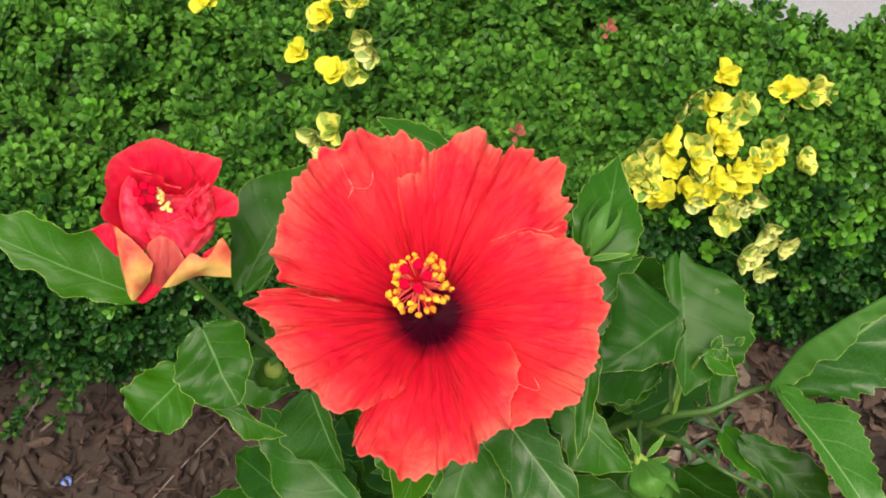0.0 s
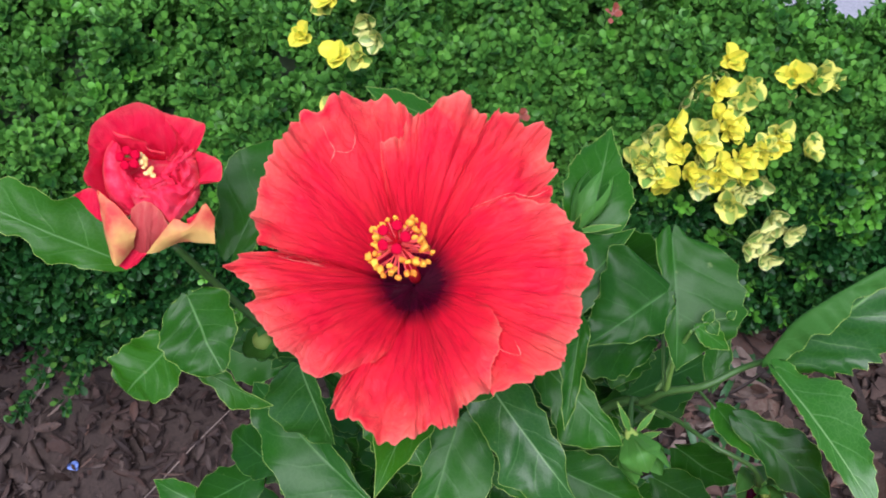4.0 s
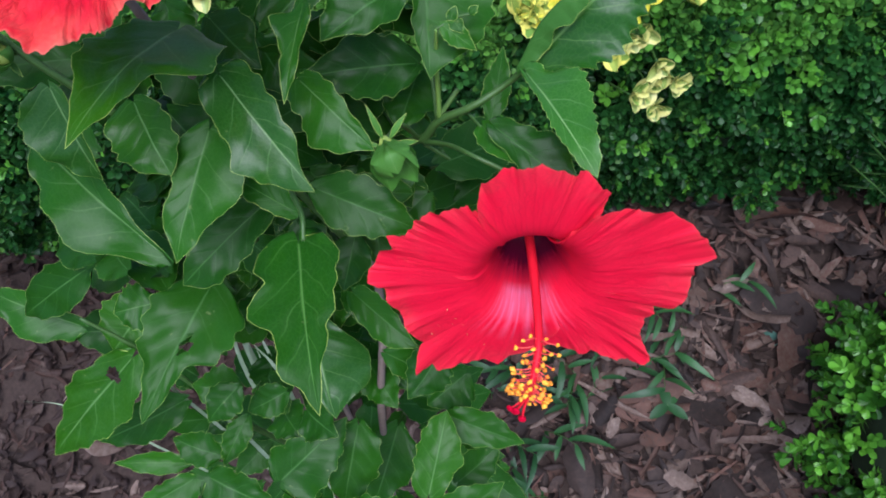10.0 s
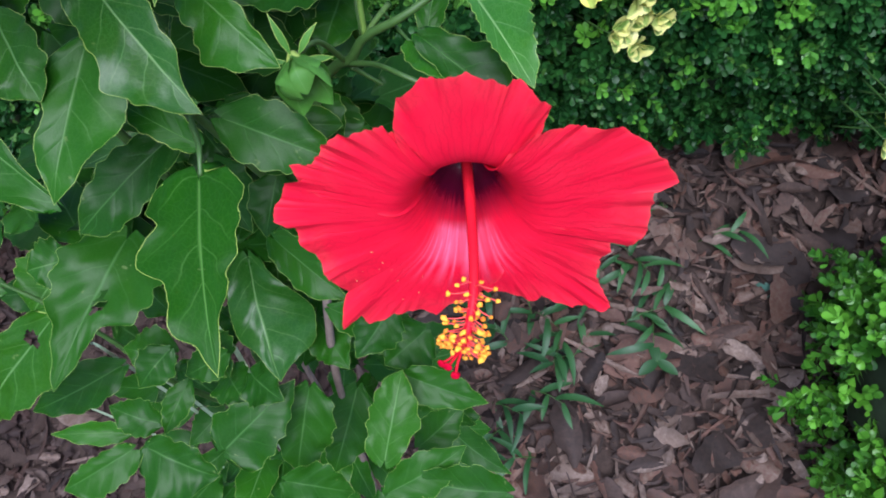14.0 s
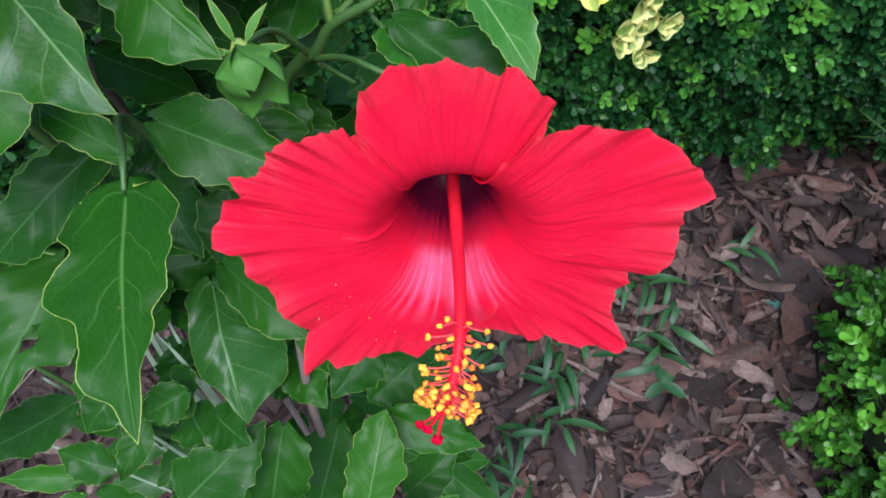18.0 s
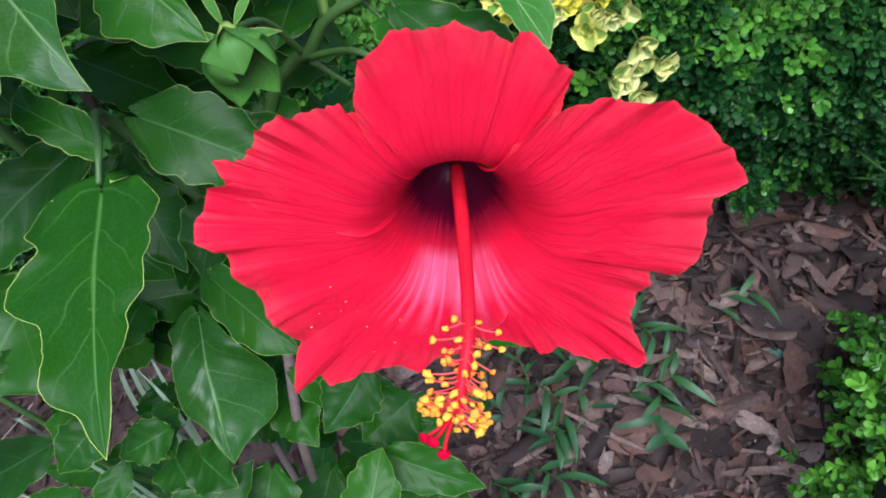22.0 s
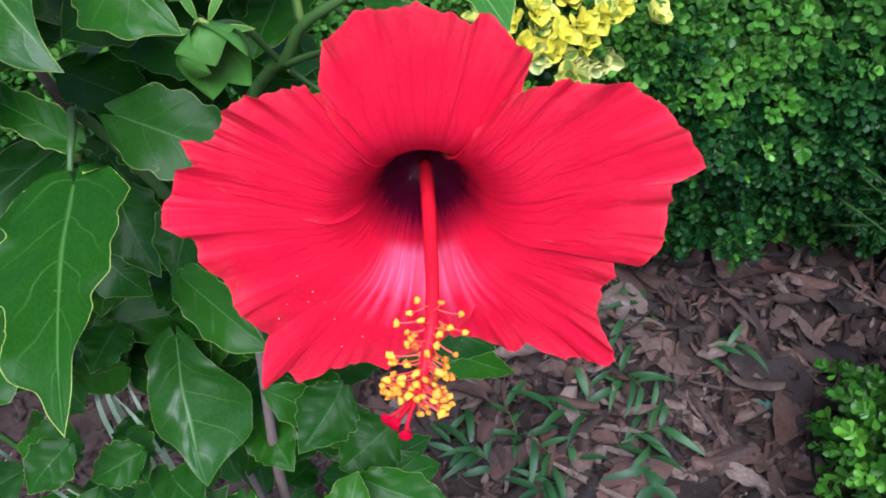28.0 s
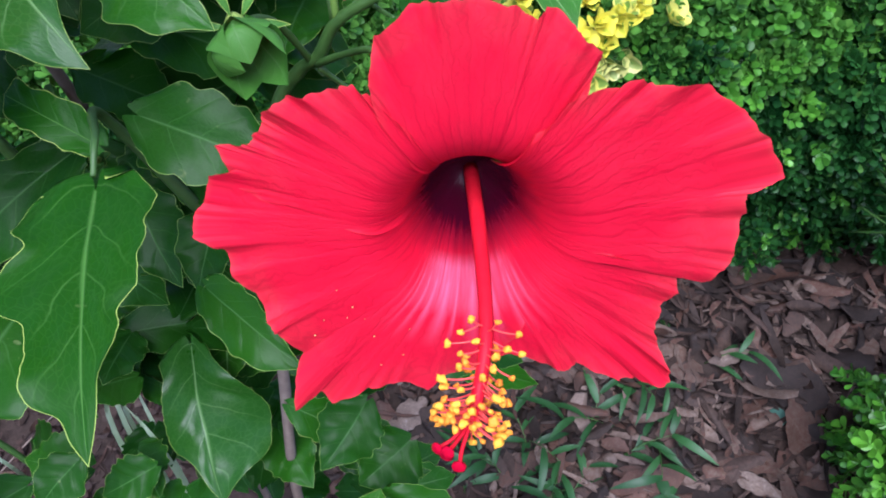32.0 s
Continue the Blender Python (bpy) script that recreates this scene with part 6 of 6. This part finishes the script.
BOX_TIPS = plain_material("box_tip_leaf", (0.013, 0.075, 0.006), (0.08, 0.26, 0.020), 0.42, 30, 0.2, island=True, pass_light=0.2)


# ---- small box shrub beside the path of litter ----
box_at = Vector((1.040, 0.38, ground_height(1.040, 0.38)))
box = thing("boxwood_shrub", box_at, "small boxwood shrub with fresh light green leaf tips", "shrub")
LUSH = [sprig_arrays(30 + s, 5, 0.020, 0.0120, 0.034, 66) for s in range(6)]
LUSH_MESH = [mesh_of("sprig", v, f, BOX_FRESH) for v, f in LUSH]
rng = random.Random(21)
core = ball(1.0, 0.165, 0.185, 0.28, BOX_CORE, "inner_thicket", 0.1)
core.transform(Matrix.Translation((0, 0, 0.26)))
part("inner_thicket", core, box, "dark core inside the shrub, coloured as its inner shade")
rest = []
count = 0
for tip in range(150):
    # every branch ends in a clump of leafy shoots, some standing well out from the rest
    a, e = rng.uniform(0, 6.283), math.asin(rng.uniform(-0.85, 1))
    d = Vector((math.cos(a) * math.cos(e), math.sin(a) * math.cos(e), math.sin(e)))
    far = rng.choice((0.82, 0.88, 0.92, 0.95, 1.0, 1.08)) + 0.10 * noise.noise(d * 2.3)
    hub = Vector((d.x * 0.225, d.y * 0.25, 0.27 + d.z * 0.33)) * far
    for k in range(9):
        p = hub + Vector((rng.gauss(0, 0.020), rng.gauss(0, 0.020), rng.gauss(0, 0.022))) - d * rng.random() * 0.03
        rot = turn_to((d + (p - hub) * 22 + Vector((0, -0.1, 0.35))).normalized(), rng.uniform(0, 6.3))
        if d.x < 0.2 and d.y < 0.6 and count < 500:
            count += 1
            ob = part("sprig", LUSH_MESH[count % 6], box)
            ob.matrix_local = Matrix.Translation(p) @ rot.to_4x4() @ Matrix.Scale(rng.uniform(0.85, 1.3), 4)
        else:
            rest.append((k % 6, p, rot, rng.uniform(0.8, 1.1)))
tagged(part("foliage", join_many("foliage", LUSH, rest, BOX_TIPS), box), kind="stuff")


# ---- leaf litter and low plants on the soil ----
def dry_leaf_arrays(seed):
    """A dry leaf or a torn piece of one: ragged, curled and twisted; some are narrow strips."""
    rng = random.Random(seed)
    length, width = rng.uniform(0.055, 0.095), rng.uniform(0.020, 0.036)
    if seed % 4 == 0:
        width *= 1.4
    if seed % 2 == 1:
        width *= 0.5 if seed % 4 == 1 else 0.3
    curl, twist, cup = rng.uniform(-0.5, 0.8), rng.uniform(-0.6, 0.6), rng.uniform(-0.8, 0.8)
    blunt, skew = rng.uniform(0.4, 0.8), rng.uniform(0.75, 1.3)
    verts = []
    for r in range(11):
        u = r / 10
        w = math.sin(math.pi * min(1, u ** skew * 0.94 + 0.04)) ** blunt * width / 2
        for c in range(5):
            v = c / 2 - 1
            torn = 1 + 0.45 * noise.noise((u * 5.5, 3.1 * (1 if v > 0 else -1), seed * 3.7)) + 0.16 * noise.noise((u * 17, v, seed * 1.3))
            x, y, z = (u - 0.5) * length, v * w * torn, cup * v * v * w + curl * length * (u - 0.5) ** 2 + 0.10 * width * noise.noise((u * 4, v * 1.5, seed * 2.1))
            t = twist * (u - 0.5)
            verts.append((x, y * math.cos(t) - z * math.sin(t), y * math.sin(t) + z * math.cos(t)))
    return np.array(verts), grid_faces(11, 5)


DRY = [dry_leaf_arrays(s) for s in range(20)]


def litter_place(rng, x0, x1, y0, y1, lift, size=1.0):
    x, y = rng.uniform(x0, x1), rng.uniform(y0, y1)
    rot = Euler((rng.gauss(0, 0.28) + 0.30, rng.gauss(0, 0.28), rng.uniform(0, 6.28))).to_matrix()
    return (rng.randrange(len(DRY)), Vector((x, y, ground_height(x, y) + rng.uniform(0.004, lift))), rot, rng.choice((0.4, 0.55, 0.7, 0.85, 1.1)) * rng.uniform(0.85, 1.15) * size)


rng = random.Random(33)
heap = [litter_place(rng, 0.05, 1.6, 0.05, 1.0, 0.034) for _ in range(3000)] + [litter_place(rng, -1.6, 0.05, 0.05, 1.0, 0.022, 0.75) for _ in range(2600)] + [litter_place(rng, -1.6, 1.6, 0.0, 1.0, 0.030, 0.42) for _ in range(7000)] + [litter_place(rng, 0.10, 1.6, 0.05, 1.0, 0.040, 1.45) for _ in range(1000)] + [litter_place(rng, w - 0.3, w + 0.3, -d - 0.1, 0.06 - d * 0.9, 0.02) for w, d in ((rng.gauss(0, 1.5), abs(rng.gauss(0, 0.55))) for _ in range(3000))] + [litter_place(rng, w, w + 0.2, 0.0, 1.0, 0.02) for w in ((1.5 + abs(rng.gauss(0, 0.8))) * rng.choice((-1.0, 1.0)) for _ in range(2000))]
litter = tagged(new("leaf_litter", join_many("leaf_litter", DRY, [h for h in heap if h[1].x + 0.25 * h[1].y > 0.16], LITTER)), "brown dry fallen leaves and bark over the soil", "leaf litter", kind="stuff")
mulch = tagged(new("bark_mulch", join_many("bark_mulch", DRY, [h for h in heap if h[1].x + 0.25 * h[1].y <= 0.16], MULCH)), "dark reddish-brown bark mulch over the soil, shade put into its colour", "mulch", kind="stuff")
DRY_MESH = [mesh_of("dry_leaf", v, f, LITTER_OWN) for v, f in DRY]
for k, pos, rot, sc in [litter_place(rng, 0.25, 1.1, 0.30, 0.95, 0.042, 1.45) for _ in range(150)] + [litter_place(rng, -1.0, -0.3, 0.35, 0.85, 0.03) for _ in range(50)]:
    ob = new("dry_leaf", DRY_MESH[k])
    ob.matrix_world = Matrix.Translation(pos) @ rot.to_4x4() @ Matrix.Scale(sc * 1.05, 4)
    tagged(ob, "curled dry brown fallen leaf on the soil", "dead leaf", "fallen leaves")


def blade_mesh(length, width, arch, mat, name="blade"):
    verts, uvs = [], []
    for r in range(9):
        u = r / 8
        w = width / 2 * math.sin(math.pi * min(1, 0.12 + u * 0.88)) ** 0.8 if r < 8 else 0
        for c in range(3):
            v = c - 1
            verts.append((u * length, v * w, arch * length * (u - u * u * 1.5) + 0.25 * abs(v) * w))
            uvs.append((u, (v + 1) / 2))
    return mesh_of(name, verts, grid_faces(9, 3), mat, uvs)


BLADES = [blade_mesh(0.052 + 0.012 * k, 0.0115 + 0.003 * (k % 2), 0.25 + 0.1 * k, GRASS) for k in range(4)]
rng = random.Random(44)
TUFTS = ((0.663, 0.808), (0.708, 0.760), (0.564, 0.740), (0.597, 0.641), (0.522, 0.668), (0.624, 0.586), (0.426, 0.612), (0.371, 0.627), (0.333, 0.578),
         (0.444, 0.569), (0.349, 0.514), (0.359, 0.391), (0.299, 0.456), (0.527, 0.615), (0.580, 0.685), (0.363, 0.660), (0.259, 0.500), (0.47, 0.64), (0.31, 0.62), (0.41, 0.53), (0.25, 0.58))
for x, y in TUFTS:
    at = Vector((x, y, ground_height(x, y)))
    tuft = thing("grass_tuft", at, "low green broad-bladed weed grass in the litter", "grass", "weed grass under the flower")
    turn = rng.uniform(0, 6.28)
    run = Vector((math.cos(turn), math.sin(turn), 0)) * rng.uniform(0.06, 0.10)
    part("stalk", tube([Vector((0, 0, 0)), run * 0.5 + Vector((0, 0, 0.045)), run + Vector((0, 0, 0.06))], (0.001, 0.0009, 0.0006), STEM_GREEN, 5, 4), tuft)
    for k in range(5):
        f = 0.1 + 0.9 * k / 4
        p = run * f + Vector((0, 0, 0.06 * math.sin(f * 1.5)))
        ob = part("blade", BLADES[rng.randrange(4)], tuft)
        ob.matrix_local = Matrix.Translation(p) @ Matrix.Rotation(turn + (1 if k % 2 else -1) * rng.uniform(0.5, 1.2), 4, "Z") @ Matrix.Rotation(-rng.uniform(0.0, 0.5), 4, "Y") @ Matrix.Rotation(rng.uniform(-0.4, 0.4), 4, "X")

sprout = thing("seedling", (0.589, 0.531, ground_height(0.589, 0.531)), "small broad-leaved green seedling in the litter", "seedling")
part("stalk", tube([(0, 0, 0), (0.002, 0, 0.03), (0, 0, 0.05)], (0.0012, 0.001, 0.0008), STEM_GREEN, 6, 3), sprout)
broad = blade_mesh(0.052, 0.024, 0.15, GRASS, "leaf")
for k, a in enumerate((1.6, 3.7, 5.6, 0.6)):
    ob = part("leaf", broad, sprout)
    ob.matrix_local = Matrix.Translation((0, 0, 0.045)) @ Matrix.Rotation(a, 4, "Z") @ Matrix.Scale(0.9 if k < 3 else 0.6, 4)
violet = thing("violet_plant", (0.810, 0.648, ground_height(0.81, 0.648)), "single grey-green violet leaf among dry leaves", "weed")
VIOLET = plain_material("violet_leaf", (0.030, 0.095, 0.070), (0.055, 0.14, 0.10), 0.5, 80, 0.3)
vm = oval_leaf(VIOLET, 0.038, 0.034, 0.2, 3)
part("stalk", tube([(0, 0.02, 0), (0, 0.02, 0.02)], (0.001, 0.001), STEM_GREEN, 6, 3), violet)
ob = part("leaf", vm, violet)
ob.matrix_local = Matrix.Translation((0, 0.02, 0.022)) @ Matrix.Rotation(-1.4, 4, "Z")

STRAPS = (((-0.021, 0.307, 0.646), (0.001, 0.265, 0.568)), ((-0.031, 0.302, 0.630), (-0.022, 0.280, 0.578)), ((-0.020, 0.289, 0.621), (-0.005, 0.252, 0.558)),
          ((-0.275, 0.279, 0.544), (-0.200, 0.263, 0.523)), ((-0.071, 0.235, 0.593), (-0.043, 0.226, 0.578)),
          ((-0.014, 0.273, 0.665), (0.014, 0.242, 0.616)),
          ((-0.050, 0.338, 0.620), (-0.030, 0.268, 0.596)), ((-0.046, 0.340, 0.625), (-0.022, 0.272, 0.600)), ((-0.115, 0.261, 0.620), (-0.086, 0.244, 0.616)))
strap_foot = Vector((0.0, 0.25, ground_height(0.0, 0.25)))
liriope = thing("strap_leaved_plant", strap_foot, "tuft of pale striped strap leaves behind the hibiscus stems", "plant")
for tip, mid in STRAPS:
    t0, m0 = Vector(tip) - strap_foot, Vector(mid) - strap_foot
    line = smooth_line([Vector((rng.uniform(-0.02, 0.02), rng.uniform(-0.02, 0.02), 0)), Vector((m0.x * 0.4, m0.y * 0.4, m0.z * 0.6)), m0, t0], 7)
    verts, uvs = [], []
    for k, q in enumerate(line):
        u = k / (len(line) - 1)
        w = 0.0028 * (1 - u ** 4)
        for c in range(3):
            verts.append(q + Vector(((c - 1) * w, 0, 0.3 * abs(c - 1) * w)))
            uvs.append((u, c / 2))
    part("strap_leaf", mesh_of("strap_leaf", verts, grid_faces(len(line), 3), STRAP, uvs), liriope)

twig = new("fallen_twig", tube([(0.783, 0.776, -0.185), (0.83, 0.748, -0.192), (0.877, 0.722, -0.200)], (0.0012, 0.0022, 0.0012), plain_material("pale_twig", (0.35, 0.31, 0.27), (0.5, 0.46, 0.42), 0.7, 90), 6, 5))
tagged(twig, "thin pale dead twig on the leaf litter", "twig")
SCRAP = plain_material("blue_scrap", (0.10, 0.18, 0.50), (0.22, 0.32, 0.65), 0.4, 80)
scrap = new("plastic_scrap", ball(0.011, 1.2, 0.9, 0.5, SCRAP, "plastic_scrap", 0.5))
scrap.location = (-0.769, 0.694, ground_height(-0.769, 0.694) + 0.012)
tagged(scrap, "small crumpled bright blue scrap on the litter", "scrap")

# low shoots that straggle out of the hedge's foot
low_sprigs = [mesh_of("sprig", v, f, BOX_LEAF) for v, f in SPRIGS[2:5]]
for k, p in enumerate(((-0.74, 0.037), (-0.683, 0.126), (-0.641, 0.10), (-0.599, 0.15), (-0.561, 0.18), (-0.552, 0.10), (-0.661, 0.058), (-0.77, -0.011))):
    x, z = p
    tip = Vector((x, 0.68 + 0.03 * (k % 3), z)) - FOOT
    root = Vector((x + 0.04, 0.80, z + 0.03)) - FOOT
    part("twig", tube([root, (root + tip) / 2 + Vector((0, 0, -0.015)), tip], (0.0016, 0.0013, 0.001), STEM_WOOD, 5, 4), hedge)
    for f in (0.45, 0.7, 0.85, 1.0):
        q = root + (tip - root) * f
        ob = part("sprig", low_sprigs[rng.randrange(3)], hedge)
        ob.matrix_local = Matrix.Translation(q) @ turn_to(Vector((rng.uniform(-0.6, 0.6), -0.6, 0.6)).normalized(), rng.uniform(0, 6)).to_4x4() @ Matrix.Scale(rng.uniform(0.9, 1.3), 4)

# reddish new shoots on the hedge
RED_SHOOT = plain_material("reddish_shoot", (0.22, 0.05, 0.03), (0.34, 0.10, 0.06), 0.5, 60, 0.2)
red_sprigs = [mesh_of("sprig", v, f, RED_SHOOT) for v, f in SPRIGS[:2]]
for p in ((0.255, 1.02, 0.608), (0.125, 0.90, 0.53)):
    ob = part("sprig", red_sprigs[0], hedge, "reddish young shoot")
    ob.matrix_local = Matrix.Translation(Vector(p) - FOOT + Vector((0, -0.02, 0.02))) @ turn_to(Vector((0.1, -0.4, 0.9)).normalized(), 1.0).to_4x4()

TEAL = plain_material("teal_scrap", (0.02, 0.30, 0.22), (0.05, 0.45, 0.34), 0.4, 80)
scrap2 = new("plastic_scrap", ball(0.017, 1.5, 0.9, 0.2, TEAL, "plastic_scrap", 0.5))
scrap2.location = (1.128, 1.83, -0.088)
tagged(scrap2, "small teal scrap lying on the concrete walk", "scrap")

straw = new("fallen_twig", tube([(-0.442, 0.794, -0.200), (-0.514, 0.726, -0.226), (-0.577, 0.662, -0.252), (-0.62, 0.62, -0.268)], (0.001, 0.0014, 0.0014, 0.001), STEM_WOOD, 6, 5))
tagged(straw, "long thin dry brown stalk lying on the litter", "twig")
